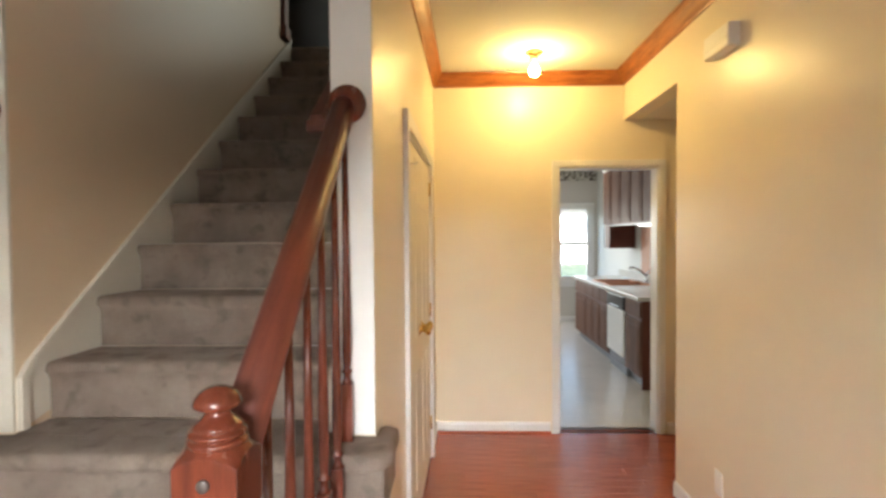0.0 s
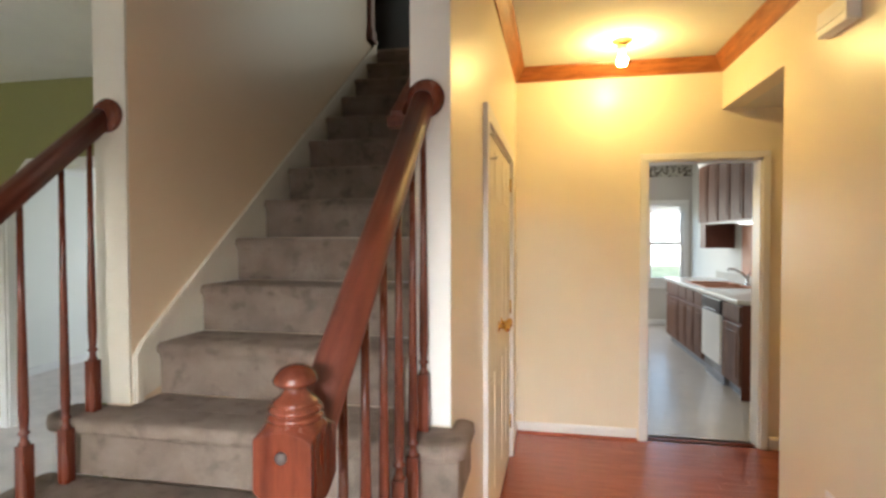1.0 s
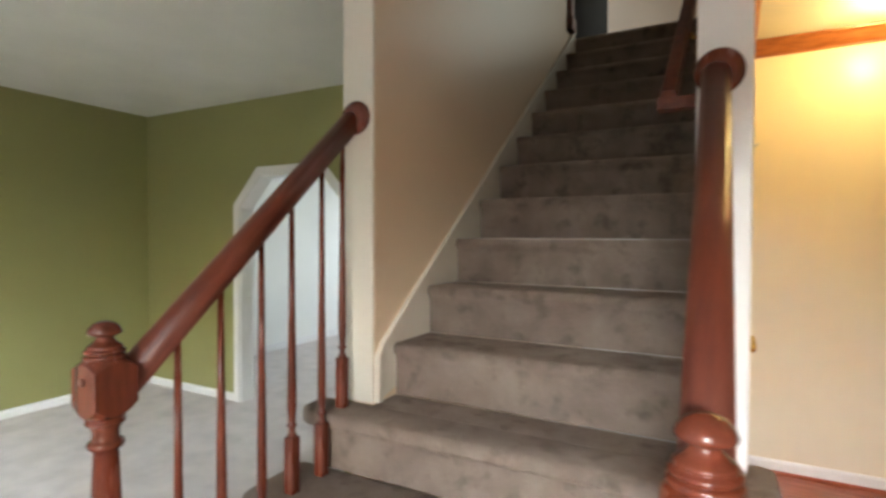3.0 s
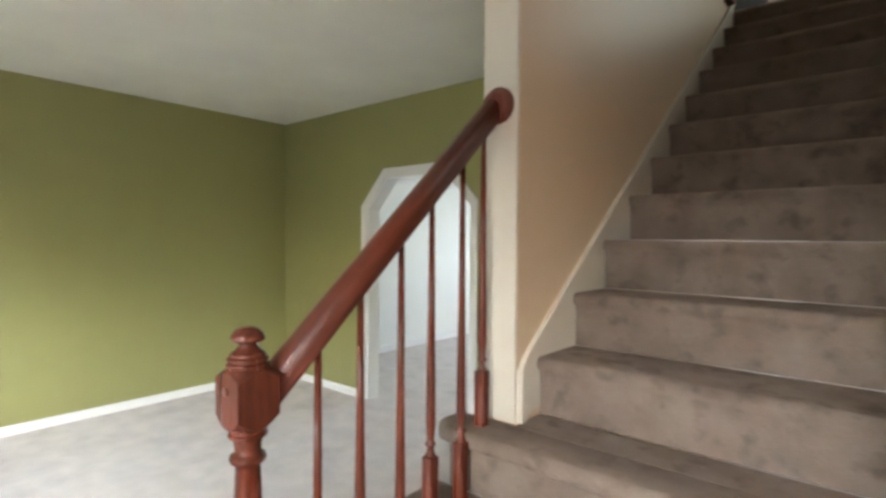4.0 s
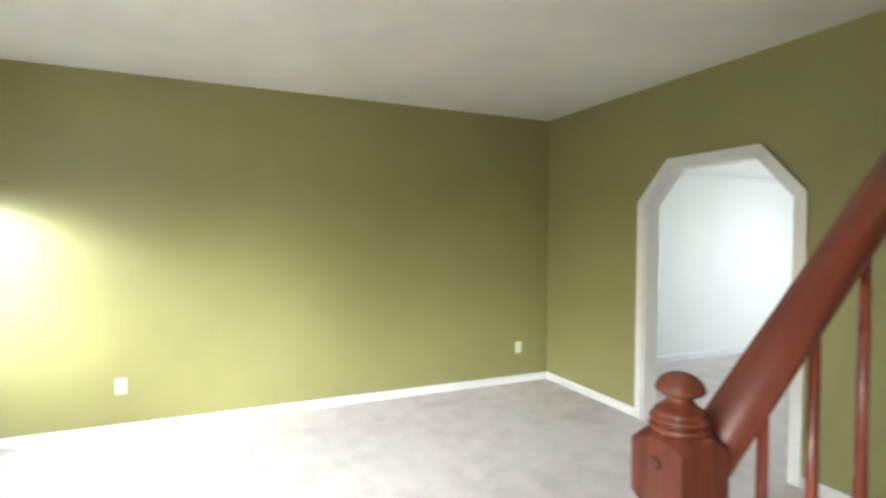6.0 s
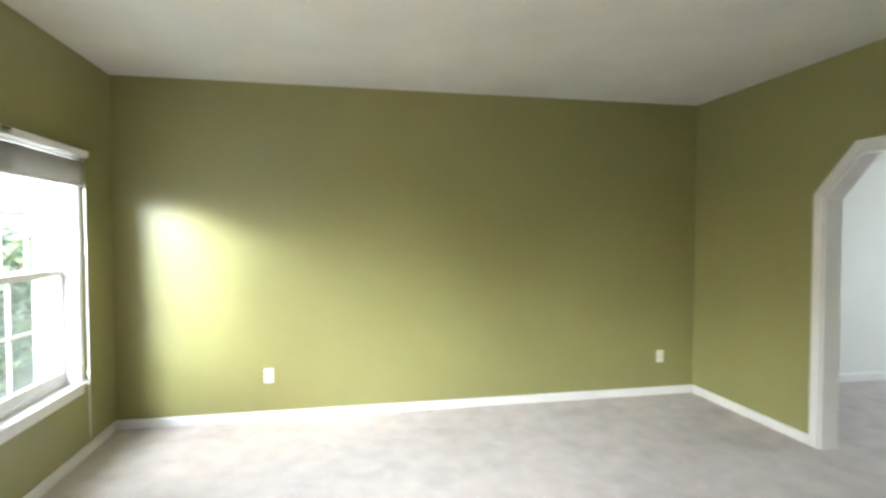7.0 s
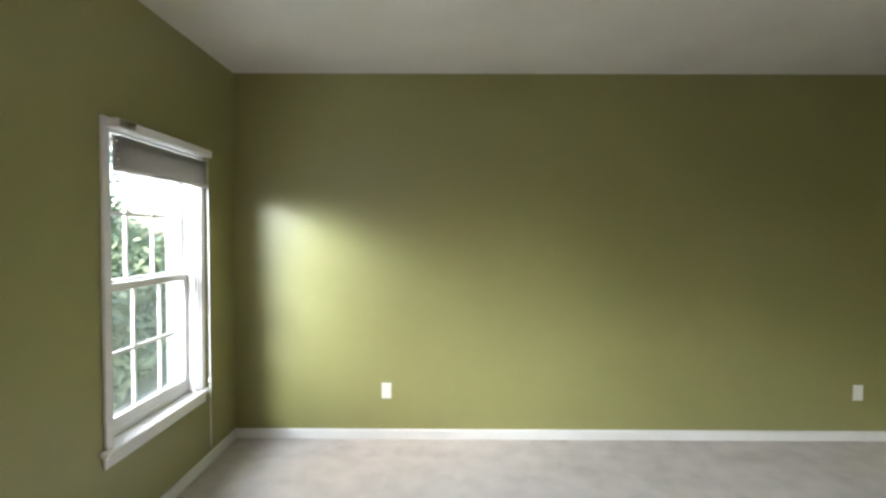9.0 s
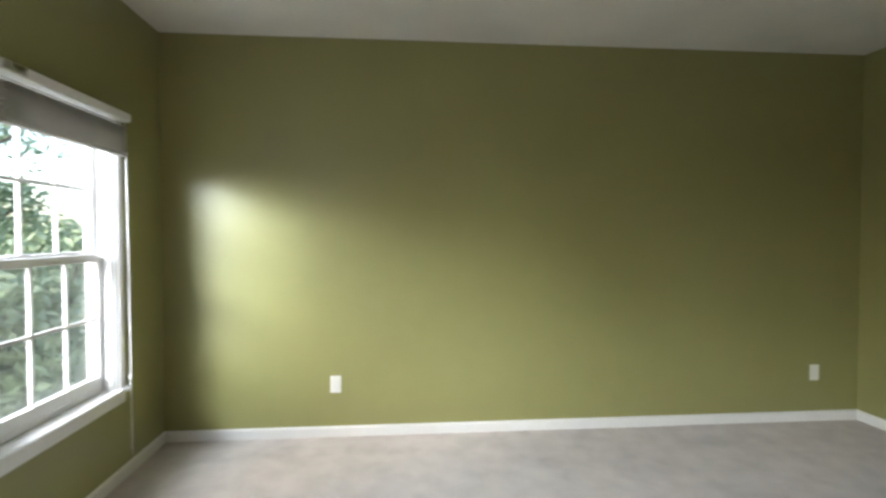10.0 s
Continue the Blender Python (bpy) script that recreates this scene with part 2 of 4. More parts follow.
def hallx(y):
    """East face of the closet wall, which is a little out of square."""
    return -0.10 + LEAN * (y - END)


# floors
bm = bmesh.new()
box(bm, WEST, -0.45, FRONT, ARCH + 0.12, -0.12, 0)
structure("floor_living", bm, CARPET, "worn pale beige carpet across the living room", "floor")
bm = bmesh.new()
box(bm, WEST, -1.31, ARCH + 0.12, 8.2, -0.12, 0)
structure("floor_dining", bm, CARPET, "pale beige carpet of the dining room", "floor")
bm = bmesh.new()
box(bm, -0.45, HALL_E + 0.06, FRONT, BACK + 0.06, -0.12, -0.004)
box(bm, HALL_E + 0.06, 2.7, 3.06, BACK + 0.06, -0.12, -0.004)
floor_hall = structure("floor_hall", bm, PLANK, "glossy cherry red wooden strip floor", "floor")
bm = bmesh.new()
box(bm, -1.31, 2.74, BACK + 0.06, 9.52, -0.12, 0)
structure("floor_kitchen", bm, VINYL, "pale grey vinyl kitchen floor with a sheen", "floor")

# ceilings
bm = bmesh.new()
box(bm, WEST, SL - 0.125, FRONT, 8.2, TOP, TOP + 0.1)
box(bm, SL - 0.125, SR, FRONT, END - 0.12, TOP, TOP + 0.1)
box(bm, SR, 1.52, FRONT, BACK, TOPH, TOPH + 0.1)
structure("ceiling", bm, CEIL, "white textured ceiling of the living room and hall", "ceiling")
bm = bmesh.new()
box(bm, SL - 0.125, 2.74, BACK + 0.12, 9.52, TOP, TOP + 0.1)
structure("ceiling_kitchen", bm, CEIL, "white kitchen ceiling", "ceiling")
bm = bmesh.new()
box(bm, HALL_E + 0.12, 2.74, 3.0, BACK, 2.38, 2.45)
structure("ceiling_passage", bm, CEIL, "low ceiling of the side passage", "ceiling")

# walls
W1 = (-4.70, -3.825, 0.52, 1.995)     # living window opening: x0, x1, z0, z1
W2 = (-2.745, -1.84, 0.53, 1.995)
FD = (-0.32, 0.62, 0.0, 2.05)         # front door


def wall_along_x(name, y0, y1, x0, x1, z0, z1, holes, material, label):
    bm = bmesh.new()
    x = x0
    for a, b, c, d in sorted(holes):
        box(bm, x, a, y0, y1, z0, z1)
        if c > z0:
            box(bm, a, b, y0, y1, z0, c)
        if d < z1:
            box(bm, a, b, y0, y1, d, z1)
        x = b
    box(bm, x, x1, y0, y1, z0, z1)
    return structure(name, bm, material, label, "wall")


structure("wall_west", B(WEST - 0.14, WEST, FRONT - 0.16, ARCH + 0.06, -0.1, TOP), GREEN, "olive green painted living room wall", "wall")
wall_along_x("wall_front", FRONT - 0.16, FRONT, WEST, SL, -0.1, TOP, [W1, W2], GREEN, "olive green front wall with two windows")
wall_along_x("wall_entry", FRONT - 0.16, FRONT, SL, HALL_E + 0.12, -0.1, TOPH, [FD], YELLOW, "pale yellow entry wall with the front door")
# wall with the clipped-corner arch
AX0, AX1, AS, AT, AC = -3.935, -2.745, 1.745, 2.025, 0.255
bm = bmesh.new()
box(bm, WEST, AX0, ARCH, ARCH + 0.12, -0.1, TOP)
box(bm, AX1, SL - 0.125, ARCH, ARCH + 0.12, -0.1, TOP)
box(bm, AX0, AX1, ARCH, ARCH + 0.12, AT, TOP)
prism(bm, [(AX0, AS), (AX0 + AC, AT), (AX0, AT)], "y", ARCH, ARCH + 0.12)
prism(bm, [(AX1, AS), (AX1, AT), (AX1 - AC, AT)], "y", ARCH, ARCH + 0.12)
structure("wall_arch", bm, GREEN, "olive green wall with a clipped-corner archway", "wall")
# stair walls
bm = bmesh.new()
box(bm, SL - 0.125, SL - 0.06, END, 8.2, -0.1, TOP)
structure("wall_stair_green", bm, GREEN, "olive green side of the stair wall", "wall")
bm = bmesh.new()
box(bm, SL - 0.10, SL, END, 3.84, 0, 5.4)
box(bm, SL - 0.10, SL, 3.84, 4.4, 0, 2.96)
structure("wall_stair_west", lean(bm), CREAM, "cream painted wall beside the stairs", "wall")
bm = bmesh.new()
box(bm, SR, SR + 0.03, END, BACK + 0.12, -0.1, 2.97)
box(bm, SR, SR + 0.12, END, 3.2, 2.97, 5.4)
structure("wall_stair_east", lean(bm), CREAM, "cream painted wall beside the stairs", "wall")
CD0, CD1, CDT = 2.345, 3.60, 1.99      # closet opening along the hall
bm = bmesh.new()
for y0, y1, z0, z1 in ((END, CD0, -0.1, TOPH), (CD0, CD1, CDT, TOPH), (CD1, BACK, -0.1, TOPH)):
    prism(bm, [(SR + 0.03, y0), (hallx(y0), y0), (hallx(y1), y1), (SR + 0.03, y1)], "z", z0, z1)
structure("wall_closet", bm, YELLOW, "pale yellow hall wall with the closet doors", "wall")
KD = (0.905, 1.665, 0.0, 2.035)       # kitchen doorway
wall_along_x("wall_back", BACK, BACK + 0.12, SR + 0.03, 2.74, -0.1, TOP + 0.1, [KD], YELLOW, "pale yellow hall wall with the kitchen doorway")
JAMB = 3.10
bm = bmesh.new()
box(bm, HALL_E, HALL_E + 0.12, FRONT, JAMB, -0.1, TOPH)
box(bm, HALL_E, HALL_E + 0.12, JAMB, BACK, 2.38, TOPH)
structure("wall_hall_east", bm, YELLOW, "pale yellow satin hall wall", "wall")
structure("wall_passage_end", B(2.62, 2.74, 3.0, BACK, -0.1, 2.45), YELLOW, "pale yellow wall at the end of the side passage", "wall")
structure("wall_passage_south", B(HALL_E + 0.12, 2.74, 3.0, 3.12, -0.1, 2.45), YELLOW, "pale yellow wall of the side passage", "wall")
# dining and kitchen shells
structure("wall_dining_west", B(WEST - 0.14, WEST, ARCH + 0.06, 8.3, -0.1, TOP), PALE, "white painted dining room wall", "wall")
DW = (-4.3, -2.5, 0.8, 2.1)
wall_along_x("wall_dining_north", 8.2, 8.34, WEST, SL, -0.1, TOP, [DW], PALE, "white dining room wall with a window")
structure("wall_dining_south", B(WEST, AX0 - 0.07, ARCH + 0.121, ARCH + 0.13, 0, TOP), PALE, "white dining side of the arch wall", "wall")
KW = (1.93, 2.53, 0.70, 2.06)
KW2 = (-0.2, 1.4, 0.85, 2.05)
wall_along_x("wall_kitchen_north", 9.4, 9.54, SL - 0.06, 2.74, -0.1, TOP, [KW, KW2], TAUPE, "pale taupe kitchen wall with a window")
structure("wall_kitchen_east", B(2.62, 2.74, BACK + 0.12, 9.4, -0.1, TOP), PALE, "white kitchen wall above the counter", "wall")
structure("wall_kitchen_west", B(SL - 0.06, SL, 4.4, 9.4, -0.1, TOP), PALE, "white kitchen side wall", "wall")
# upper floor
bm = bmesh.new()
box(bm, -3.2, 1.0, nose(16) + 0.03, 5.5, TOP + 0.11, 16 * RISE)
box(bm, -3.2, SL - 0.126, 2.6, nose(16) + 0.03, TOP + 0.11, 16 * RISE)
structure("floor_upper", bm, STAIRC, "taupe carpet of the upper landing", "floor")
UD = (-1.95, -1.13, 2.9, 4.98)
UN = (0.1, 0.9, 3.5, 4.6)             # added opening, unseen, for the upper hall's fill lamp
wall_along_x("wall_upper_back", 5.35, 5.47, -3.2, 1.0, 2.7, 5.4, [UD, UN], CREAM, "cream landing wall with a dark doorway")
structure("wall_upper_west", B(-3.3, -3.2, 2.5, 7.2, 2.7, 5.4), CREAM, "cream landing wall", "wall")
# unseen upper hall, left open to the well so that fill gets through
structure("floor_upper_hall", B(SR + 0.1, 1.0, 3.2, nose(16) + 0.03, 2.85, 2.968), STAIRC, "taupe carpet of the upper hall", "floor")
structure("wall_upper_east", B(1.0, 1.1, 3.1, 7.2, 2.86, 5.4), CREAM, "cream landing wall", "wall")
structure("wall_upper_south", B(SR + 0.14, 1.0, 3.1, 3.2, TOPH + 0.11, 5.4), CREAM, "cream landing wall", "wall")
# far wall coloured dark so the doorway reads as unlit
structure("wall_upper_far", B(-3.2, 1.0, 7.1, 7.2, 2.7, 5.4), DIM, "far wall of the unlit upper room, its gloom painted on", "wall")
structure("floor_upper_room", B(-3.2, 1.0, 5.5, 7.2, 2.8, 2.96), STAIRC, "dark carpet of the unlit upper room", "floor")
structure("wall_well_front", B(SL - 0.06, SR + 0.03, END - 0.12, END, TOP + 0.01, 5.4), CREAM, "cream wall above the foot of the stairs", "wall")
# invented window, unseen, that holds the landing's fill lamp
LW = (-2.65, -1.75, 3.6, 4.8)
wall_along_x("wall_upper_hall", 2.5, 2.6, -3.2, SL - 0.126, 2.7, 5.4, [LW], CREAM, "cream landing wall with an added window, out of view")
structure("ceiling_upper", B(-3.3, 1.1, END - 0.12, 7.2, 5.4, 5.5), CEIL, "white upper ceiling", "ceiling")

# trim: crown, baseboards, wall ends
CROWN = [(0, -0.098), (0.008, -0.098), (0.012, -0.085), (0.03, -0.062), (0.05, -0.03), (0.066, -0.014), (0.07, 0), (0, 0)]
bm = bmesh.new()
sweep(bm, CROWN, [(hallx(END) + 0.001, END, TOPH - 0.002), (hallx(BACK), BACK - 0.001, TOPH - 0.002), (HALL_E - 0.001, BACK - 0.001, TOPH - 0.002), (HALL_E - 0.001, FRONT, TOPH - 0.002)])
structure("trim_crown", bm, CROWNW, "orange oak crown moulding round the hall ceiling", "crown moulding")
BASE = [(0, 0), (0.013, 0), (0.013, 0.068), (0.009, 0.08), (0.004, 0.086), (0, 0.086)]
BASE_L = [(0, 0), (0.013, 0), (0.013, 0.056), (0.009, 0.066), (0.004, 0.071), (0, 0.071)]
for path, prof in (([(W2[0], FRONT, 0), (WEST, FRONT, 0), (WEST, ARCH, 0), (AX0 - 0.075, ARCH, 0)], BASE_L),
                   ([(AX1 + 0.075, ARCH, 0), (SL - 0.125, ARCH, 0), (SL - 0.125, END, 0)], BASE_L),
                   ([(WEST, ARCH + 0.14, 0), (WEST, 8.2, 0), (SL - 0.125, 8.2, 0)], BASE)):
    bm = bmesh.new()
    sweep(bm, prof, path)
    structure("baseboard", bm, WHITE, "white painted baseboard", "baseboard")
for path in ([(hallx(CD1 + 0.07), CD1 + 0.07, 0), (hallx(BACK), BACK, 0), (KD[0] - 0.06, BACK, 0)], [(KD[1] + 0.06, BACK, 0), (2.6, BACK, 0)],
             [(HALL_E, JAMB, 0), (HALL_E, FRONT, 0)], [(KD[0], 9.4, 0), (2.62, 9.4, 0)]):
    bm = bmesh.new()
    sweep(bm, BASE, path)
    structure("baseboard", bm, WHITE, "white painted baseboard", "baseboard")
bm = bmesh.new()
sweep(bm, [(0.013, -0.004), (0.03, -0.004), (0.03, 0.006), (0.024, 0.016), (0.013, 0.02)], [(hallx(BACK), BACK, 0), (KD[0] - 0.06, BACK, 0)])
structure("trim_shoe", bm, PLANK, "cherry red shoe moulding along the hall wall", "trim")
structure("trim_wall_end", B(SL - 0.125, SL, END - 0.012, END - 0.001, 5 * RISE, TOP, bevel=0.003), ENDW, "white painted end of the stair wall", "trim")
structure("trim_wall_end", B(SR, hallx(END), END - 0.012, END - 0.001, 5 * RISE, TOP + 0.05, bevel=0.003), WHITE, "white painted end of the stair wall", "trim")
# skirt boards with a moulded cap that bends down at the foot
sk = [(END, 5 * RISE), (END, 5 * RISE + 0.16), (END + 0.03, 5 * RISE + 0.20), (nose(16), 16 * RISE + 0.053), (nose(16), 16 * RISE - 0.3), (nose(7), 6 * RISE - 0.1)]
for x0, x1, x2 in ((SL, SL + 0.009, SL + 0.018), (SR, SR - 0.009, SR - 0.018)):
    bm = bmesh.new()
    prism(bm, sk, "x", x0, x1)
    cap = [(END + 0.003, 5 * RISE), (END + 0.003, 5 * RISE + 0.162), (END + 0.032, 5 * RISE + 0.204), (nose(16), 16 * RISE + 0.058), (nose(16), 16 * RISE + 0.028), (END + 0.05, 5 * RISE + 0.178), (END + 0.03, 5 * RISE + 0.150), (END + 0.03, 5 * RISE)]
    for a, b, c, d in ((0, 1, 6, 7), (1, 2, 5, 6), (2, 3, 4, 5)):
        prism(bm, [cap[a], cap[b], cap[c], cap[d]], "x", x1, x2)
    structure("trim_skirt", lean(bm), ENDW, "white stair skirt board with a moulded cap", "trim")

# ---- stairs ----
stairs = root("staircase", "straight carpeted staircase in worn taupe carpet with bullnose lower treads", "staircase", kind="structure")


def step_profile(k):
    yn, z, r = nose(k), k * RISE, 0.022
    pts = [(yn + 0.022, z - RISE + 0.002), (yn + 0.019, z - 0.06), (yn + 0.013, z - 2 * r)]
    pts += [(yn + r - r * math.sin(a), z - r - r * math.cos(a)) for a in (math.pi * i / 6 for i in range(1, 7))]
    return pts + [(yn + RUN + 0.021, z), (yn + RUN + 0.021, z - RISE + 0.002)]


for k in range(6, 17):
    bm = bmesh.new()
    prism(bm, step_profile(k), "x", SL + 0.010, SR - 0.010)
    lean(bm)
    for f in bm.faces:
        f.smooth = len(f.verts) == 4
    ob = part("step", bm, STAIRC, stairs)
    md = ob.modifiers.new("edge", "EDGE_SPLIT")
    md.split_angle = radians(50)
TL, TR = -1.395, -0.035
for k in range(1, 6):
    yn, z = nose(k), k * RISE
    yb = END - 0.013 if k == 5 else yn + 0.29
    rad = 0.07
    pts = [(TL + rad - rad * math.cos(a), yn + rad - rad * math.sin(a)) for a in (math.pi / 2 * i / 5 for i in range(6))]
    pts += [(TR - rad + rad * math.sin(a), yn + rad - rad * math.cos(a)) for a in (math.pi / 2 * i / 5 for i in range(6))]
    if k == 5:                        # the tread returns a little way along the hall wall
        pts += [(TR, 1.645), (TR - 0.025, 1.67), (hallx(1.67) + 0.001, 1.67), (hallx(yb) + 0.001, yb), (TL, yb)]
    else:
        pts += [(TR, yb), (TL, yb)]
    bm = bmesh.new()
    prism(bm, pts, "z", z - 0.05, z, bevel=0.018)
    if k == 5:
        box(bm, SL + 0.010, SR - 0.010, yb - 0.01, nose(6) + 0.021, z - 0.05, z - 0.001)
    for f in bm.faces:
        f.smooth = True
    ob = part("tread", bm, STAIRC, stairs)
    md = ob.modifiers.new("edge", "EDGE_SPLIT")
    md.split_angle = radians(60)
    part("riser", B(TL + 0.055, TR - 0.022, yn + 0.03, (nose(6) + 0.02) if k == 5 else yn + 0.28, z - RISE, z - 0.048, bevel=0.008), STAIRC, stairs)


# ---- balustrades ----
NY, NB = 0.773, 2 * RISE              # newel's place along the stairs, and its tread
ROS = 1.585
BAL_TOP = (1.20, 0.832, 1.887, ROS)  # rail centre at the newel and at the wall


def rail_z(y):
    z0, y0, z1, y1 = BAL_TOP
    return z0 + (z1 - z0) * (y - y0) / (y1 - y0)


def newel(m, height, label):
    post = root("newel_post", label, "newel post", m)
    b = height - 0.200                # underside of the square block
    bm = bmesh.new()
    h = 0.043
    # a square block turned round above and below, so that each face ends in an arc
    rim = [(-h + 2 * h * i / 8, -h) for i in range(8)] + [(h, -h + 2 * h * i / 8) for i in range(8)]
    rim += [(-x, -y) for x, y in rim]
    def ring(f):
        return [bm.verts.new(f(x, y, math.hypot(x, y))) for x, y in rim]
    rings = [ring(lambda x, y, r: (x / r * 0.033, y / r * 0.033, b)),
             ring(lambda x, y, r: (x, y, b + 0.005 + 1.25 * (r - h))),
             ring(lambda x, y, r: (x, y, b + 0.112 - 0.75 * (r - h))),
             ring(lambda x, y, r: (x / r * 0.037, y / r * 0.037, b + 0.1185))]
    for lo, hi in zip(rings, rings[1:]):
        for i in range(len(rim)):
            j = (i + 1) % len(rim)
            bm.faces.new((lo[i], lo[j], hi[j], hi[i]))
    bm.faces.new(rings[0][::-1])
    bm.faces.new(rings[-1])
    bmesh.ops.recalc_face_normals(bm, faces=bm.faces[:])
    edges = [e for e in bm.edges if len(e.link_faces) == 2 and e.calc_face_angle() > radians(25) and max(abs(v.co.x) + abs(v.co.y) for v in e.verts) > h]
    bmesh.ops.bevel(bm, geom=edges, offset=0.0022, segments=2, affect="EDGES", profile=0.6)
    part("block", bm, WOOD, post)
    bm = bmesh.new()
    t = b + 0.117
    lathe(bm, [(0.036, t), (0.0392, t + 0.002), (0.0394, t + 0.007), (0.0375, t + 0.0095), (0.0325, t + 0.0105), (0.0325, t + 0.012), (0.0375, t + 0.013), (0.0385, t + 0.0165), (0.0372, t + 0.0195), (0.0325, t + 0.0215), (0.0322, t + 0.0235), (0.0335, t + 0.025), (0.030, t + 0.029),
               (0.023, t + 0.034), (0.0185, t + 0.039), (0.0162, t + 0.044), (0.0165, t + 0.046), (0.026, t + 0.049), (0.0312, t + 0.0525), (0.0318, t + 0.0565), (0.0285, t + 0.0645), (0.0215, t + 0.072), (0.012, t + 0.0765), (0.001, t + 0.078)], 32)
    part("finial", bm, WOOD, post)
    bm = bmesh.new()
    lathe(bm, [(0.036, 0.16), (0.036, 0.18), (0.024, 0.2), (0.034, 0.24), (0.035, 0.32), (0.027, b - 0.16), (0.0235, b - 0.075), (0.0245, b - 0.066), (0.0265, b - 0.0655), (0.0325, b - 0.063), (0.0345, b - 0.057), (0.0325, b - 0.051), (0.027, b - 0.0485),
               (0.025, b - 0.042), (0.0255, b - 0.028), (0.0295, b - 0.018), (0.0295, b - 0.0155), (0.0355, b - 0.0145), (0.0372, b - 0.0105), (0.0355, b - 0.007), (0.0325, b - 0.006), (0.0325, b - 0.004), (0.0365, b - 0.002), (0.034, b + 0.001)], 28)
    part("turned_shaft", bm, WOOD, post)
    part("base_block", B(-h, h, -h, h, 0, 0.17, bevel=0.004), WOOD, post)
    bm = bmesh.new()
    lathe(bm, [(0.0085, 0), (0.0085, 0.003), (0.006, 0.0045), (0.0005, 0.005)], 16, pose(0, -h, b + 0.078, 90, 0, 0))
    part("bolt_plug", bm, PEWTER if label.startswith("red") else DARKW, post, "small round bolt plug")
    return post


def baluster(m, height, base, group):
    ob = root("baluster", "slender turned mahogany baluster with a square foot", "baluster", m, group)
    w = 0.0165
    part("square_foot", B(-w, w, -w, w, 0, base, bevel=0.003), WOOD, ob)
    b, h = base, height
    bm = bmesh.new()
    lathe(bm, [(0.011, b - 0.002), (0.015, b + 0.004), (0.010, b + 0.012), (0.0095, b + 0.026), (0.0145, b + 0.031), (0.0145, b + 0.036), (0.010, b + 0.041), (0.0115, b + 0.055), (0.0135, b + 0.09),
               (0.0125, b + 0.2), (0.0095, h * 0.65), (0.0075, h)], 16)
    part("spindle", bm, WOOD, ob)
    return ob


for side, (xr, group) in enumerate(((-1.272, "balusters beside the living room"), (-0.180, "balusters beside the hall"))):
    newel(pose(xr, NY, NB), (1.322, 1.312)[side] - NB, ("dark mahogany newel post with a turned finial by the living room", "red mahogany newel post with a turned finial by the hall")[side])
    rail = root("handrail", "moulded red mahogany handrail from newel to wall rosette", "handrail")
    # moulded section, swept along the slope
    sec = [(-0.030, -0.012), (-0.026, -0.026), (-0.014, -0.032), (0.014, -0.032), (0.026, -0.026), (0.030, -0.012), (0.032, 0.004), (0.029, 0.018), (0.020, 0.028), (0.0, 0.033), (-0.020, 0.028), (-0.029, 0.018), (-0.032, 0.004)]
    y0, y1 = NY + 0.035, ROS - 0.004
    sl = math.atan2(BAL_TOP[2] - BAL_TOP[0], BAL_TOP[3] - BAL_TOP[1])
    ln = (y1 - y0) / math.cos(sl)
    bm = bmesh.new()
    r0 = [bm.verts.new((u, v * math.tan(sl), v)) for u, v in sec]
    r1 = [bm.verts.new((u, ln + v * math.tan(sl), v)) for u, v in sec]
    for i in range(len(sec)):
        f = bm.faces.new((r0[i], r0[(i + 1) % len(sec)], r1[(i + 1) % len(sec)], r1[i]))
        f.smooth = True
    bm.faces.new(r0)
    bm.faces.new(r1)
    bmesh.ops.recalc_face_normals(bm, faces=bm.faces[:])
    part("rail", bm, RAILW, rail).matrix_basis = pose(xr, y0, rail_z(y0), math.degrees(sl))
    bm = bmesh.new()
    lathe(bm, [(0.053, 0), (0.056, 0.004), (0.056, 0.010), (0.051, 0.016), (0.045, 0.019), (0.043, 0.023), (0.030, 0.025)], 36, pose(xr + (0.016 if side == 0 else 0.008), END - 0.012, BAL_TOP[2] + 0.005, 90, 0, 0))
    part("rosette", bm, WOOD, rail, "round turned wall rosette")
    xb = xr + (0.014 if side == 0 else 0.008)
    for y in ((0.924, 1.041, 1.171, 1.284, 1.413, 1.513), (0.929, 1.043, 1.163, 1.283, 1.418, 1.545))[side]:
        tread = 5 if y > nose(5) else 4 if y > nose(4) else 3 if y > nose(3) else 2
        z0 = tread * RISE
        baluster(pose(xb, y, z0), rail_z(y) - 0.028 - z0, 0.165, group)

# handrail on the east stair wall, with a level return at its foot
wr = root("wall_handrail", "red wooden wall handrail with a returned lower end", "handrail")
bm = bmesh.new()
hx = SR - 0.075
sl2 = RISE / RUN
sec = [(-0.02, -0.028), (0.02, -0.028), (0.024, 0.0), (0.018, 0.024), (-0.018, 0.024), (-0.024, 0.0)]
r0 = [bm.verts.new((hx + u, 1.70, 1.868 + v)) for u, v in sec]
r1 = [bm.verts.new((hx + u, 3.95, 1.868 + 2.25 * sl2 + v)) for u, v in sec]
for i in range(6):
    bm.faces.new((r0[i], r0[(i + 1) % 6], r1[(i + 1) % 6], r1[i]))
bm.faces.new(r0), bm.faces.new(r1)
bmesh.ops.recalc_face_normals(bm, faces=bm.faces[:])
part("rail", lean(bm), RAILW, wr)
part("return", B(hx - 0.024, SR, 1.675, 1.725, 1.836, 1.870, bevel=0.006), RAILW, wr)
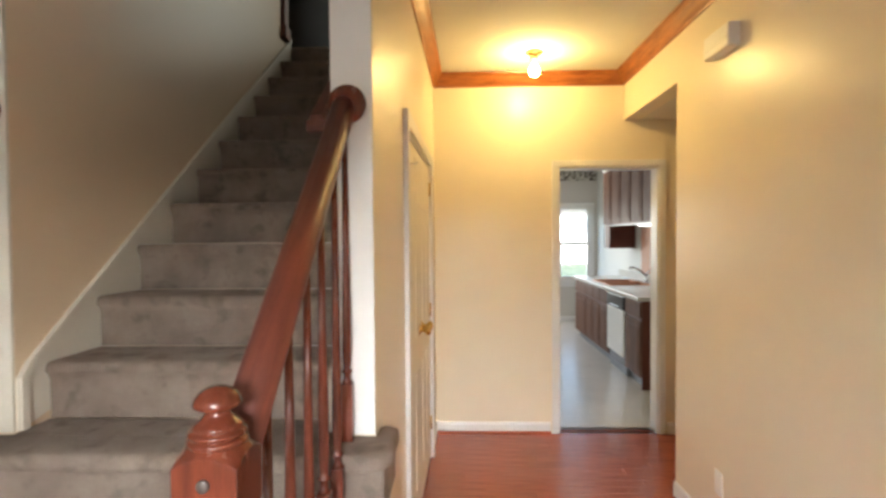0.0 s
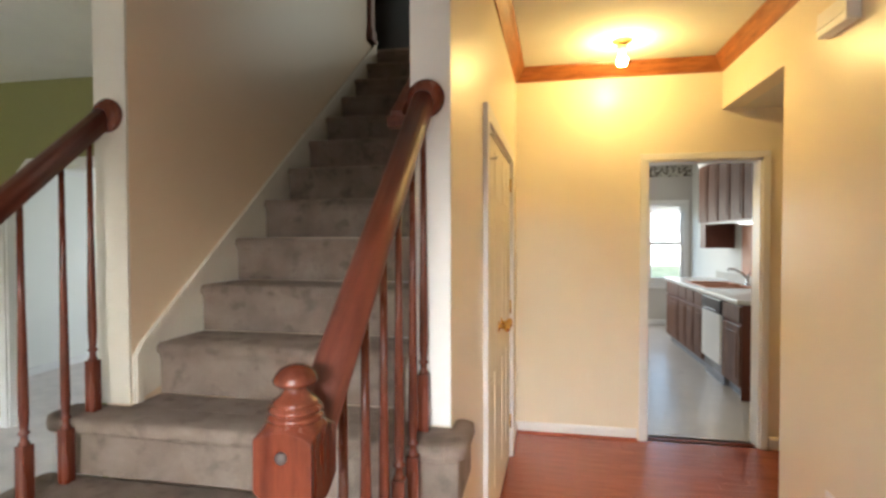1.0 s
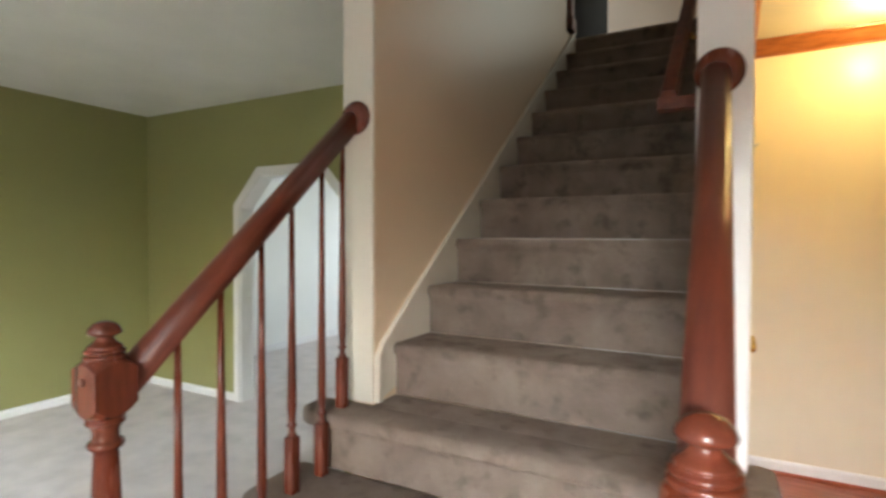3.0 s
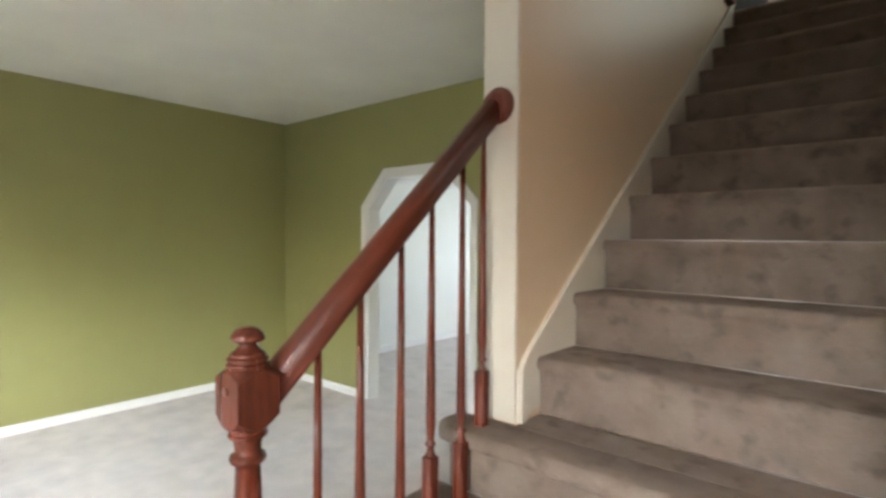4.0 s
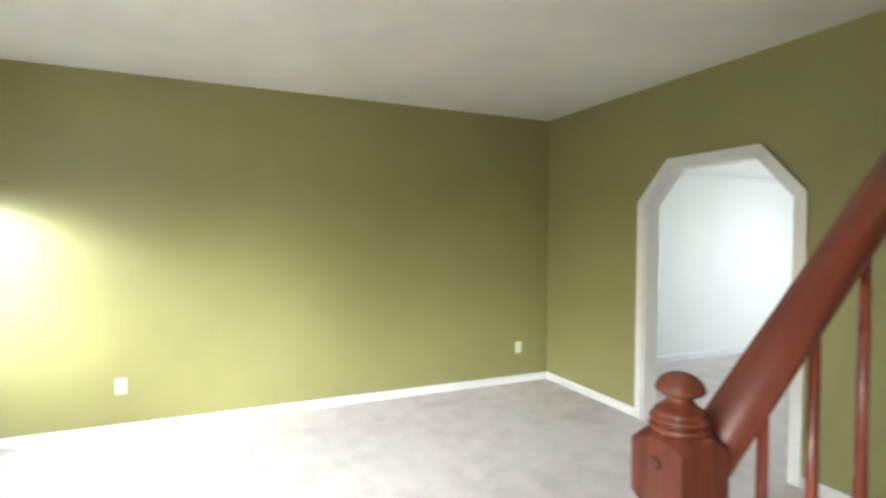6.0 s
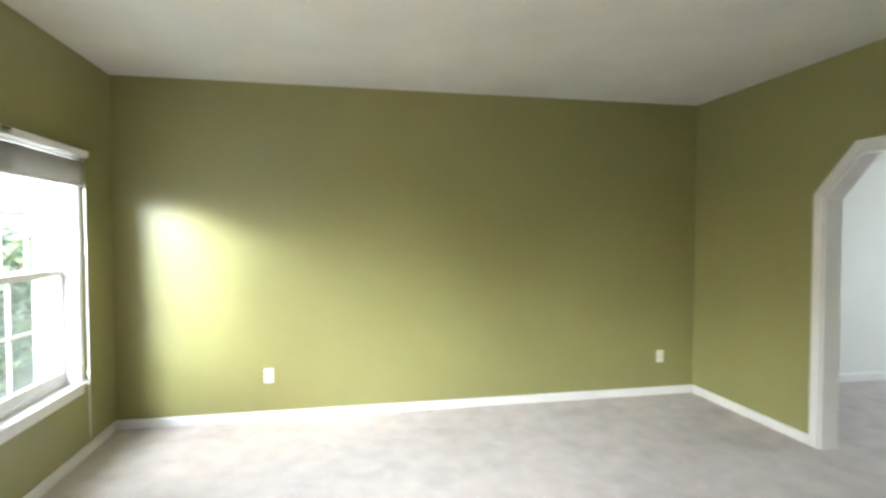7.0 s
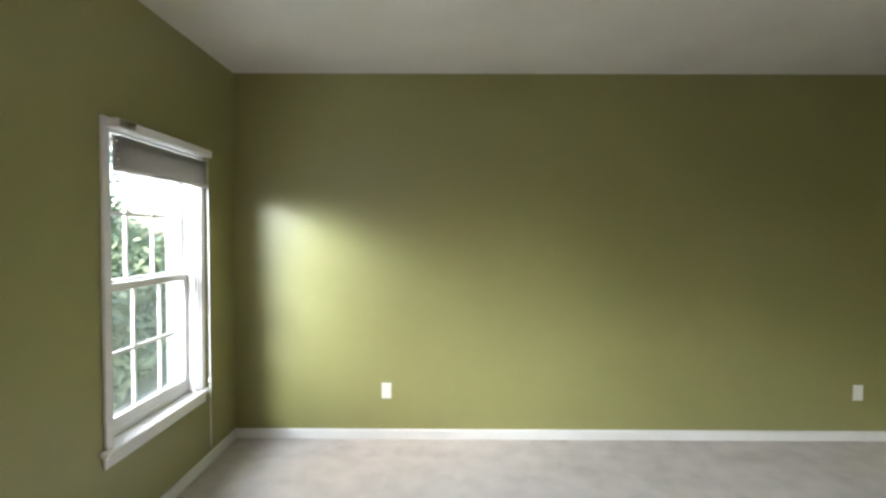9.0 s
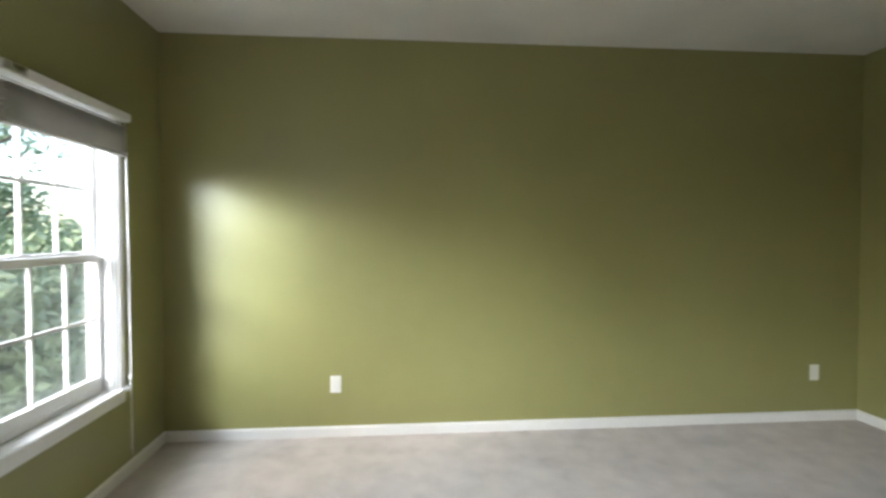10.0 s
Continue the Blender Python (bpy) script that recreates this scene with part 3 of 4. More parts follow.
for y in (2.2, 3.6):
    bm = bmesh.new()
    z = 1.868 + (y - 1.70) * sl2
    tube(bm, [(SR, y, z - 0.07), (SR - 0.05, y, z - 0.07), (hx, y, z - 0.02)], 0.007)
    part("bracket", lean(bm), BRASS, wr)

# dark newel and rail on the landing
un = root("newel_post", "dark stained newel post at the top of the stairs", "newel post", pose(SL + 0.045, 3.90, 16 * RISE))
part("shaft", B(-0.042, 0.042, -0.042, 0.042, 0, 1.05, bevel=0.004), DARKW, un)
bm = bmesh.new()
lathe(bm, [(0.05, 1.04), (0.052, 1.06), (0.03, 1.07), (0.035, 1.1), (0.02, 1.12), (0.001, 1.125)], 20)
part("finial", bm, DARKW, un)
part("collar", B(-0.055, 0.055, -0.055, 0.055, 0, 0.09, bevel=0.006), DARKW, un)
ur = root("landing_balustrade", "dark stained landing balustrade", "balustrade")
part("rail", B(-3.2, SL - 0.07, 3.865, 3.915, 16 * RISE + 0.88, 16 * RISE + 0.94, bevel=0.01), DARKW, ur)
for i in range(9):
    x = SL - 0.2 - i * 0.2
    part("spindle", B(x - 0.014, x + 0.014, 3.876, 3.904, 16 * RISE, 16 * RISE + 0.885), DARKW, ur)

# ---- openings: arch, doorways, windows ----
arch = root("trim_arch", "white painted casing of the clipped-corner archway", "archway", kind="structure")
inner = [(AX0, 0), (AX0, AS), (AX0 + AC, AT), (AX1 - AC, AT), (AX1, AS), (AX1, 0)]
cw = 0.068
outer = [(AX0 - cw, 0), (AX0 - cw, AS + 0.028), (AX0 + AC - 0.028, AT + cw), (AX1 - AC + 0.028, AT + cw), (AX1 + cw, AS + 0.028), (AX1 + cw, 0)]
for i in range(5):
    bm = bmesh.new()
    prism(bm, [inner[i], inner[i + 1], outer[i + 1], outer[i]], "y", ARCH - 0.018, ARCH - 0.001, bevel=0.004)
    part("casing", bm, WHITE, arch)
    a, b = Vector(inner[i]), Vector(inner[i + 1])
    n = Vector((b.y - a.y, a.x - b.x)).normalized() * 0.016
    bm = bmesh.new()
    prism(bm, [tuple(a), tuple(b), tuple(b + n), tuple(a + n)], "y", ARCH - 0.002, ARCH + 0.135)
    part("jamb", bm, WHITE, arch)


def casing_x(name, y, out, hole, w, label, sill=False, depth=0.14):
    """Casing and jambs of an opening in a wall along x; out: the way its face looks (+1 or -1 in y)."""
    x0, x1, z0, z1 = hole
    ob = root(name, label, "door frame" if z0 <= 0 else "window frame", kind="structure")
    ya, yb = sorted((y, y + out * 0.017))
    for a, b, c, d in ((x0 - w, x0, z0, z1), (x1, x1 + w, z0, z1), (x0 - w, x1 + w, z1, z1 + w)):
        part("casing", B(a, b, ya + 0.0005, yb, c, d, bevel=0.003), WHITE, ob)
    yc, yd = sorted((y + out * 0.004, y - out * depth))
    for a, b, c, d in ((x0 + 0.0005, x0 + 0.015, z0, z1), (x1 - 0.015, x1 - 0.0005, z0, z1), (x0, x1, z1 - 0.015, z1 - 0.0005)):
        part("jamb", B(a, b, yc, yd, c, d), WHITE, ob)
    return ob


kd = casing_x("door_kitchen", BACK, -1, KD, 0.047, "white painted kitchen doorway without a door", depth=0.13)
part("threshold", B(KD[0], KD[1], BACK + 0.042, BACK + 0.064, -0.002, 0.003, bevel=0.001), PLANK, kd, "thin cherry red threshold strip")


def window(name, y, out, hole, label, grid=True, deep=0.1):
    """A double-hung window in a wall along x. out: the way into the room."""
    x0, x1, z0, z1 = hole
    ob = casing_x(name, y, out, hole, 0.048, label, depth=0.15)
    yi = y - out * 0.075
    zm = (z0 + z1) / 2 - 0.02
    def frame_of(x0, x1, z0, z1, yc, w, wb):
        bm = bmesh.new()
        box(bm, x0, x0 + w, yc - 0.017, yc + 0.017, z0, z1, bevel=0.003)
        box(bm, x1 - w, x1, yc - 0.017, yc + 0.017, z0, z1, bevel=0.003)
        box(bm, x0 + w, x1 - w, yc - 0.0165, yc + 0.0165, z0, z0 + wb, bevel=0.003)
        box(bm, x0 + w, x1 - w, yc - 0.0165, yc + 0.0165, z1 - w * 0.8, z1, bevel=0.003)
        return bm
    for za, zb, yc, wb in ((z0 + 0.03, zm + 0.03, yi, 0.06), (zm, z1 - 0.015, yi - out * 0.036, 0.045)):
        sash = part("sash", frame_of(x0 + 0.016, x1 - 0.016, za, zb, yc, 0.05, wb), WHITE, ob)
        pane = part("pane", B(x0 + 0.06, x1 - 0.06, yc - 0.002, yc + 0.002, za + wb - 0.005, zb - 0.035), GLASS, sash)
        pane.visible_shadow = False
        if grid:
            for i in (1, 2):
                xm = x0 + 0.066 + (x1 - x0 - 0.132) * i / 3
                part("muntin", B(xm - 0.009, xm + 0.009, yc - 0.009, yc + 0.009, za + wb, zb - 0.04, bevel=0.003), WHITE, sash)
            zc = (za + wb + zb - 0.04) / 2
            part("muntin", B(x0 + 0.066, x1 - 0.066, yc - 0.0085, yc + 0.0085, zc - 0.009, zc + 0.009, bevel=0.003), WHITE, sash)
    if grid:
        ys = yi - out * 0.062
        part("insect_screen", B(x0 + 0.02, x1 - 0.02, ys - 0.001, ys + 0.001, z0 + 0.03, zm + 0.03), SCREEN, ob, "fine grey insect screen over the lower sash").visible_shadow = False
    part("stop", B(x0 + 0.015, x0 + 0.03, *sorted((y - out * 0.01, y - out * 0.055)), z0, z1 - 0.015), WHITE, ob)
    part("stop", B(x1 - 0.03, x1 - 0.015, *sorted((y - out * 0.01, y - out * 0.055)), z0, z1 - 0.015), WHITE, ob)
    ya, yb = sorted((y + out * 0.04, y - out * 0.06))
    part("stool", B(x0 - 0.075, x1 + 0.075, ya, yb, z0 - 0.024, z0, bevel=0.006), WHITE, ob)
    ya, yb = sorted((y - out * 0.06, y - out * 0.17))
    part("sill", B(x0, x1, ya, yb, z0 - 0.04, z0 + 0.028), WHITE, ob)
    part("apron", B(x0 - 0.055, x1 + 0.055, *sorted((y + 0.0005 * out, y + out * 0.015)), z0 - 0.085, z0 - 0.0245, bevel=0.004), WHITE, ob)
    return ob


window("window_1", FRONT, 1, W1, "white double-hung window with muntins and a raised shade")
window("window_2", FRONT, 1, W2, "white double-hung window with muntins")
window("window_3", 9.4, -1, KW, "white double-hung kitchen window", grid=False)
window("window_4", 9.4, -1, KW2, "white kitchen window", grid=False)
window("window_5", 8.2, -1, DW, "white dining room window", grid=False)
window("window_6", 2.6, 1, LW, "white landing window, added for the fill lamp", grid=False)
fd = casing_x("door_front", FRONT, 1, FD, 0.07, "white front doorway with a glazed storm door", depth=0.15)
storm = part("storm_door", B(FD[0] + 0.015, FD[0] + 0.1, FRONT - 0.12, FRONT - 0.08, 0.02, 2.03), WHITE, fd)
part("stile", B(FD[1] - 0.1, FD[1] - 0.015, FRONT - 0.12, FRONT - 0.08, 0.02, 2.03), WHITE, storm)
part("rail", B(FD[0] + 0.1, FD[1] - 0.1, FRONT - 0.12, FRONT - 0.08, 0.02, 0.22), WHITE, storm)
part("rail", B(FD[0] + 0.1, FD[1] - 0.1, FRONT - 0.12, FRONT - 0.08, 1.93, 2.03), WHITE, storm)
p = part("pane", B(FD[0] + 0.1, FD[1] - 0.1, FRONT - 0.102, FRONT - 0.098, 0.22, 1.93), GLASS, storm)
p.visible_shadow = False

# rolled-up pleated shade with its cords
sh = root("pleated_blind", "grey pleated fabric blind pulled up under a white headrail", "window blind")
xa, xb = W1[0] - 0.02, W1[1] + 0.01
part("headrail", B(xa - 0.018, W1[1] + 0.03, FRONT + 0.018, FRONT + 0.075, 1.992, 2.035, bevel=0.005), WHITE, sh)
part("bracket", B(W1[1] - 0.10, W1[1] + 0.02, FRONT + 0.0755, FRONT + 0.079, 1.997, 2.030), STEEL, sh, "grey metal end bracket")
bm = bmesh.new()
prof = []
for i in range(9):
    z = 1.965 - 0.017 * i
    prof += [(FRONT + 0.02, z), (FRONT + 0.062 if i % 2 else FRONT + 0.068, z - 0.008)]
prism(bm, prof + [(FRONT + 0.02, 1.965 - 0.155)], "x", xa, xb - 0.02)
part("fabric", bm, FABRIC, sh)
part("bottom_rail", B(xa, xb - 0.018, FRONT + 0.019, FRONT + 0.064, 1.80, 1.815, bevel=0.004), FABRIC, sh)
for dx, r in ((0.0, 0.0025), (0.012, 0.002)):
    bm = bmesh.new()
    tube(bm, [(xa - 0.005 - dx, FRONT + 0.045, 1.995), (xa - 0.012 - dx, FRONT + 0.048, 1.3), (xa - 0.015 - dx, FRONT + 0.05, 0.56), (xa - 0.03 - dx, FRONT + 0.045, 0.16 - 3 * dx)], r, 6)
    part("cord", bm, WHITE, sh)
bm = bmesh.new()
lathe(bm, [(0.003, 0), (0.008, 0.004), (0.009, 0.02), (0.004, 0.036)], 12, pose(xa - 0.015, FRONT + 0.05, 0.56))
part("cord_tassel", bm, PLASTIC, sh)


def outlet(m, label="white plastic duplex outlet plate"):
    """Plate in local x (width), z (height), standing out along -y."""
    ob = root("wall_outlet", label, "outlet", m)
    part("plate", B(-0.036, 0.036, -0.006, 0, -0.058, 0.058, bevel=0.003), PLASTIC, ob)
    for z in (-0.02, 0.02):
        part("socket", B(-0.016, 0.016, -0.008, -0.005, z - 0.013, z + 0.013, bevel=0.002), PLASTIC, ob)
    return ob


outlet(pose(WEST, -0.42, 0.357, 0, 0, 90))
outlet(pose(WEST, 3.06, 0.357, 0, 0, 90))
outlet(pose(-3.40, FRONT, 0.37, 0, 0, 180))
outlet(pose(-2.12, ARCH, 0.36, 0, 0, 0))
outlet(pose(HALL_E, 2.60, 0.31, 0, 0, -90))

# closet doors
DOORP = mat("cream_door_paint", (0.80, 0.75, 0.64), 0.45, 0.04, 2, 60, 0.03)
ANG = -math.degrees(math.atan(0.0265))
closet = root("closet_doors", "pair of white six-panel closet doors with brass knobs, closed", "closet door", pose(hallx(CD0), CD0, 0, 0, 0, ANG), kind="")
L = CD1 - CD0
for a, b, c, d in ((-0.065, 0, 0, CDT + 0.065), (L, L + 0.065, 0, CDT + 0.065), (0, L, CDT, CDT + 0.065)):
    part("casing", B(0.0005, 0.021, a, b, c, d, bevel=0.003), WHITE, closet)
part("jamb", B(-0.09, 0.0, 0.0005, 0.016, 0, CDT), WHITE, closet)
part("jamb", B(-0.09, 0.0, L - 0.016, L - 0.0005, 0, CDT), WHITE, closet)
part("jamb", B(-0.09, 0.0, 0.016, L - 0.016, CDT - 0.016, CDT - 0.0005), WHITE, closet)
for a, b, knob in ((0.019, L / 2 - 0.002, L / 2 - 0.07), (L / 2 + 0.002, L - 0.019, L / 2 + 0.07)):
    door = part("door", B(-0.04, -0.004, a, b, 0.012, CDT - 0.02, bevel=0.002), DOORP, closet)
    wd = (b - a - 0.33) / 2
    for z0, z1 in ((0.2, 0.80), (0.99, 1.58), (1.68, 1.92)):
        for y0 in (a + 0.11, a + 0.22 + wd):
            bm = bmesh.new()
            for p0, q, xx in ((0.0, 0.012, 0.0), (0.03, 0.03, -0.0015)):
                box(bm, -0.0045, xx, y0 + p0, y0 + wd - p0, z0 + p0, z1 - p0, bevel=0.003)
            part("panel", bm, DOORP, door)
    bm = bmesh.new()
    lathe(bm, [(0.03, 0), (0.03, 0.005), (0.012, 0.01), (0.011, 0.028), (0.022, 0.036), (0.028, 0.046), (0.027, 0.056), (0.018, 0.064), (0.001, 0.066)], 20, pose(-0.004, knob, 1.0, 0, 90, 0))
    part("knob", bm, BRASS, door, "polished brass door knob")
for y, sgn in ((0.02, 1), (L - 0.02, -1)):
    for z in (0.25, 1.02, 1.83):
        bm = bmesh.new()
        tube(bm, [(0.003, y, z - 0.045), (0.003, y, z + 0.045)], 0.006, 8)
        part("hinge", bm, BRASS, closet)
bm = bmesh.new()
tube(bm, [(-0.004, 0.12, 1.845), (0.035, 0.12, 1.845), (0.04, 0.12, 1.855)], 0.004, 8)
part("hook", bm, STEEL, closet, "small metal coat hook")

# hall lamp, chime box
lampo = root("ceiling_lamp", "brass ceiling lamp with a lit bare bulb", "ceiling lamp", pose(0.662, 3.59, TOPH))
bm = bmesh.new()
lathe(bm, [(0.058, 0), (0.06, -0.006), (0.055, -0.014), (0.035, -0.022), (0.030, -0.03), (0.030, -0.045), (0.038, -0.05), (0.038, -0.056), (0.022, -0.06), (0.018, -0.075), (0.014, -0.08)], 28)
part("canopy", bm, BRASSM, lampo)
bm = bmesh.new()
lathe(bm, [(0.013, -0.08), (0.018, -0.095), (0.029, -0.115), (0.032, -0.132), (0.029, -0.148), (0.017, -0.16), (0.002, -0.164)], 20)
part("bulb", bm, BULB, lampo, "glowing warm light bulb")
ch = root("door_chime", "white plastic door chime box high on the hall wall", "door chime")
part("cover", B(HALL_E - 0.055, HALL_E - 0.0005, 2.43, 2.66, 2.35, 2.455, bevel=0.006), PLASTIC, ch)
part("grille", B(HALL_E - 0.058, HALL_E - 0.054, 2.45, 2.66, 2.385, 2.40), PLASTIC, ch)

# ---- kitchen ----
CF, CB, CH = 1.92, 2.61, 0.87
counter = root("countertop", "pale laminate kitchen worktop with a rolled edge", "worktop")
part("top", B(CF - 0.03, CB, 5.16, 6.42, CH, 0.91, bevel=0.008), LAMIN, counter)
part("top", B(CF - 0.03, CB, 7.26, 8.05, CH, 0.91, bevel=0.008), LAMIN, counter)
part("top", B(CF - 0.03, CF + 0.06, 6.42, 7.26, CH, 0.91, bevel=0.006), LAMIN, counter)
part("top", B(CB - 0.1, CB, 6.42, 7.26, CH, 0.91, bevel=0.006), LAMIN, counter)
part("backsplash", B(CB - 0.02, CB, 5.16, 8.05, 0.9105, 1.01, bevel=0.004), LAMIN, counter)


def cabinet(y0, y1, drawer=True):
    c = root("base_cabinet", "brown oak base cabinet with a drawer over a panelled door", "cabinet", group="kitchen base cabinets")
    part("body", B(CF + 0.02, CB - 0.001, y0 + 0.001, y1 - 0.001, 0.1, CH - 0.001), DARKW, c)
    part("toe_kick", B(CF + 0.07, CF + 0.09, y0 + 0.001, y1 - 0.001, 0, 0.1), TOE, c)
    for z0, z1, nm in ((0.70, 0.85, "drawer_front"), (0.12, 0.67, "door")):
        d = part(nm, B(CF, CF + 0.02, y0 + 0.012, y1 - 0.012, z0, z1, bevel=0.004), CABW, c)
        if nm == "door":
            part("panel", B(CF - 0.006, CF + 0.001, y0 + 0.065, y1 - 0.065, z0 + 0.06, z1 - 0.06, bevel=0.005), CABW, d)
    return c


for y0, y1 in ((5.18, 5.66), (6.29, 6.64), (6.64, 6.98), (6.98, 7.34), (7.34, 8.0)):
    cabinet(y0, y1)
part("end_panel", B(CF + 0.012, CB - 0.001, 5.164, 5.1795, 0, CH - 0.001), DARKW, bpy.data.objects["base_cabinet"], "dark reddish brown end panel")
dw = root("dishwasher", "white dishwasher with a black control panel", "dishwasher")
part("body", B(CF + 0.02, CB - 0.01, 5.67, 6.28, 0.1, CH - 0.001), BLACK, dw)
part("door", B(CF - 0.012, CF + 0.019, 5.68, 6.27, 0.2, 0.70, bevel=0.006), PLASTIC, dw)
part("control_panel", B(CF - 0.014, CF + 0.019, 5.68, 6.27, 0.705, 0.85, bevel=0.006), BLACK, dw)
part("kick_plate", B(CF + 0.03, CF + 0.05, 5.68, 6.27, 0.0, 0.19), TOE, dw)
part("handle", B(CF - 0.03, CF - 0.013, 5.80, 6.15, 0.715, 0.735, bevel=0.004), BLACK, dw)
snk = root("kitchen_sink", "terracotta coloured double-bowl kitchen sink", "sink")
for y0, y1 in ((6.43, 6.84), (6.85, 7.25)):
    bm = bmesh.new()
    box(bm, CF + 0.065, CB - 0.105, y0, y1, 0.73, 0.745)
    for a, b, c, d in ((CF + 0.061, CF + 0.085, y0, y1), (CB - 0.125, CB - 0.101, y0, y1), (CF + 0.085, CB - 0.125, y0, y0 + 0.02), (CF + 0.085, CB - 0.125, y1 - 0.02, y1)):
        box(bm, a, b, c, d, 0.73, 0.918, bevel=0.004)
    part("bowl", bm, PINK, snk)
fct = root("kitchen_faucet", "chrome kitchen faucet with a single lever", "faucet", pose(CB - 0.07, 6.75, 0.91))
bm = bmesh.new()
lathe(bm, [(0.03, 0), (0.03, 0.01), (0.022, 0.02), (0.02, 0.08), (0.024, 0.1), (0.012, 0.115)], 16)
part("body", bm, STEEL, fct)
bm = bmesh.new()
tube(bm, [(0, 0, 0.08), (-0.05, 0, 0.14), (-0.13, 0, 0.19), (-0.2, 0, 0.2), (-0.22, 0, 0.18)], 0.012, 10)
part("spout", bm, STEEL, fct)
bm = bmesh.new()
tube(bm, [(0, 0, 0.11), (0.0, -0.05, 0.14), (0.0, -0.1, 0.16)], 0.008, 8)
part("lever", bm, STEEL, fct)
UF = 2.24
for i in range(6):
    y0 = 5.25 + 0.40 * i
    c = root("wall_cabinet", "brown oak wall cabinet with a tall panelled door", "cabinet", group="kitchen wall cabinets")
    part("body", B(UF + 0.02, 2.619, y0 + 0.001, y0 + 0.399, 1.66, 2.42), DARKW, c)
    d = part("door", B(UF, UF + 0.02, y0 + 0.02, y0 + 0.38, 1.68, 2.40, bevel=0.004), CABW, c)
    part("panel", B(UF - 0.006, UF + 0.001, y0 + 0.075, y0 + 0.325, 1.74, 2.34, bevel=0.005), CABW, d)
structure("soffit_kitchen", B(UF + 0.01, 2.62, 5.2, 7.7, 2.421, TOP), PALE, "white soffit above the wall cabinets", "soffit")
part("lip", B(UF + 0.03, UF + 0.05, 5.26, 7.64, 1.645, 1.66), LAMIN, c)
hood = root("spice_cabinet", "dark brown wooden box hung under the wall cabinets", "cabinet")
part("box", B(UF + 0.02, 2.619, 7.40, 7.62, 1.34, 1.655, bevel=0.004), DARKW, hood)
part("shelf", B(UF + 0.075, 2.6, 7.385, 7.40, 1.49, 1.505), DARKW, hood)
thing("wall_tile_panel", B(2.604, 2.6195, 6.30, 7.12, 1.015, 1.62, bevel=0.003), PINK, "terracotta coloured splash panel on the kitchen wall", "panel")
ul = root("under_cabinet_light", "small lit light under the wall cabinets", "light")
part("housing", B(2.3, 2.42, 6.0, 6.4, 1.635, 1.6595), PLASTIC, ul)
part("lens", B(2.31, 2.41, 6.02, 6.38, 1.63, 1.6348), TUBE, ul)
kl = root("kitchen_ceiling_light", "white fluorescent kitchen ceiling light", "ceiling light")
part("frame", B(1.1, 2.1, 7.6, 7.95, TOP - 0.03, TOP - 0.001, bevel=0.006), PLASTIC, kl)
part("diffuser", B(1.12, 2.08, 7.62, 7.93, TOP - 0.06, TOP - 0.031, bevel=0.01), TUBE, kl)
structure("trim_wallpaper_border", B(SL, 2.618, 9.394, 9.399, 2.50, TOP - 0.002), BORDER, "dark floral wallpaper border under the kitchen ceiling", "wallpaper border")

bm = bmesh.new()
sweep(bm, [(0, 0), (0.012, 0), (0.02, 0.014), (0.02, 0.028), (0.034, 0.042), (0.034, 0.05), (0, 0.05)], [(WEST + 0.001, ARCH + 0.14, 2.205), (WEST + 0.001, 8.19, 2.205)])
structure("trim_picture_rail", bm, WHITE, "white moulded rail high on the dining wall", "trim")

kb = root("window_blind", "white slatted blind drawn up to the top of the kitchen window", "window blind")
part("headrail", B(KW[0] - 0.03, KW[1] + 0.03, 9.33, 9.38, KW[3] - 0.02, KW[3] + 0.03, bevel=0.004), PLASTIC, kb)
for i in range(9):
    z = KW[3] - 0.03 - 0.013 * i
    part("slat", B(KW[0] - 0.025, KW[1] + 0.025, 9.332, 9.378, z - 0.009, z), PLASTIC, kb)
part("bottom_rail", B(KW[0] - 0.025, KW[1] + 0.025, 9.335, 9.375, KW[3] - 0.17, KW[3] - 0.149, bevel=0.004), PLASTIC, kb)

# ---- outside ----
structure("ground", B(-400, 400, -600, FRONT - 0.17, -0.6, -0.45), GRASS, "green lawn in front of the house", "lawn")
structure("ground_back", B(-400, 400, 9.6, 600, -0.6, -0.45), GRASS, "green lawn behind the house", "lawn")
SIDING = mat("white_siding", (0.80, 0.80, 0.78), 0.6, 0.04, 2, 60, 0.1)
ROOFM = mat("grey_shingles", (0.16, 0.15, 0.15), 0.9, 0.2, 4, 60, 0.4)
nh = root("neighbour_house", "white sided house beyond the back lawn", "house", pose(9.0, 38.0, -0.45))
part("wall", B(-7, 7, 0, 8, 0, 5.4), SIDING, nh)
bm = bmesh.new()
for i in range(30):
    prism(bm, [(-0.001, 0.18 * i), (-0.03, 0.18 * i), (-0.006, 0.18 * i + 0.178), (-0.001, 0.18 * i + 0.178)], "x", -7, 7)
part("siding", bm, SIDING, nh)
bm = bmesh.new()
prism(bm, [(-0.4, 5.4), (4, 8.2), (8.4, 5.4)], "x", -7.3, 7.3)
part("roof", bm, ROOFM, nh)
for x in (0.55, -3.2, 4.4):
    w = part("window", B(x - 0.3, x + 0.3, -0.06, -0.031, 2.2, 3.2, bevel=0.01), WHITE, nh)
    part("pane", B(x - 0.23, x + 0.23, -0.068, -0.0605, 2.27, 3.13), TOE, w)
structure("porch_slab", B(-7.2, 1.8, -3.0, FRONT - 0.17, -0.45, -0.1), LAMIN, "pale concrete porch floor", "porch")


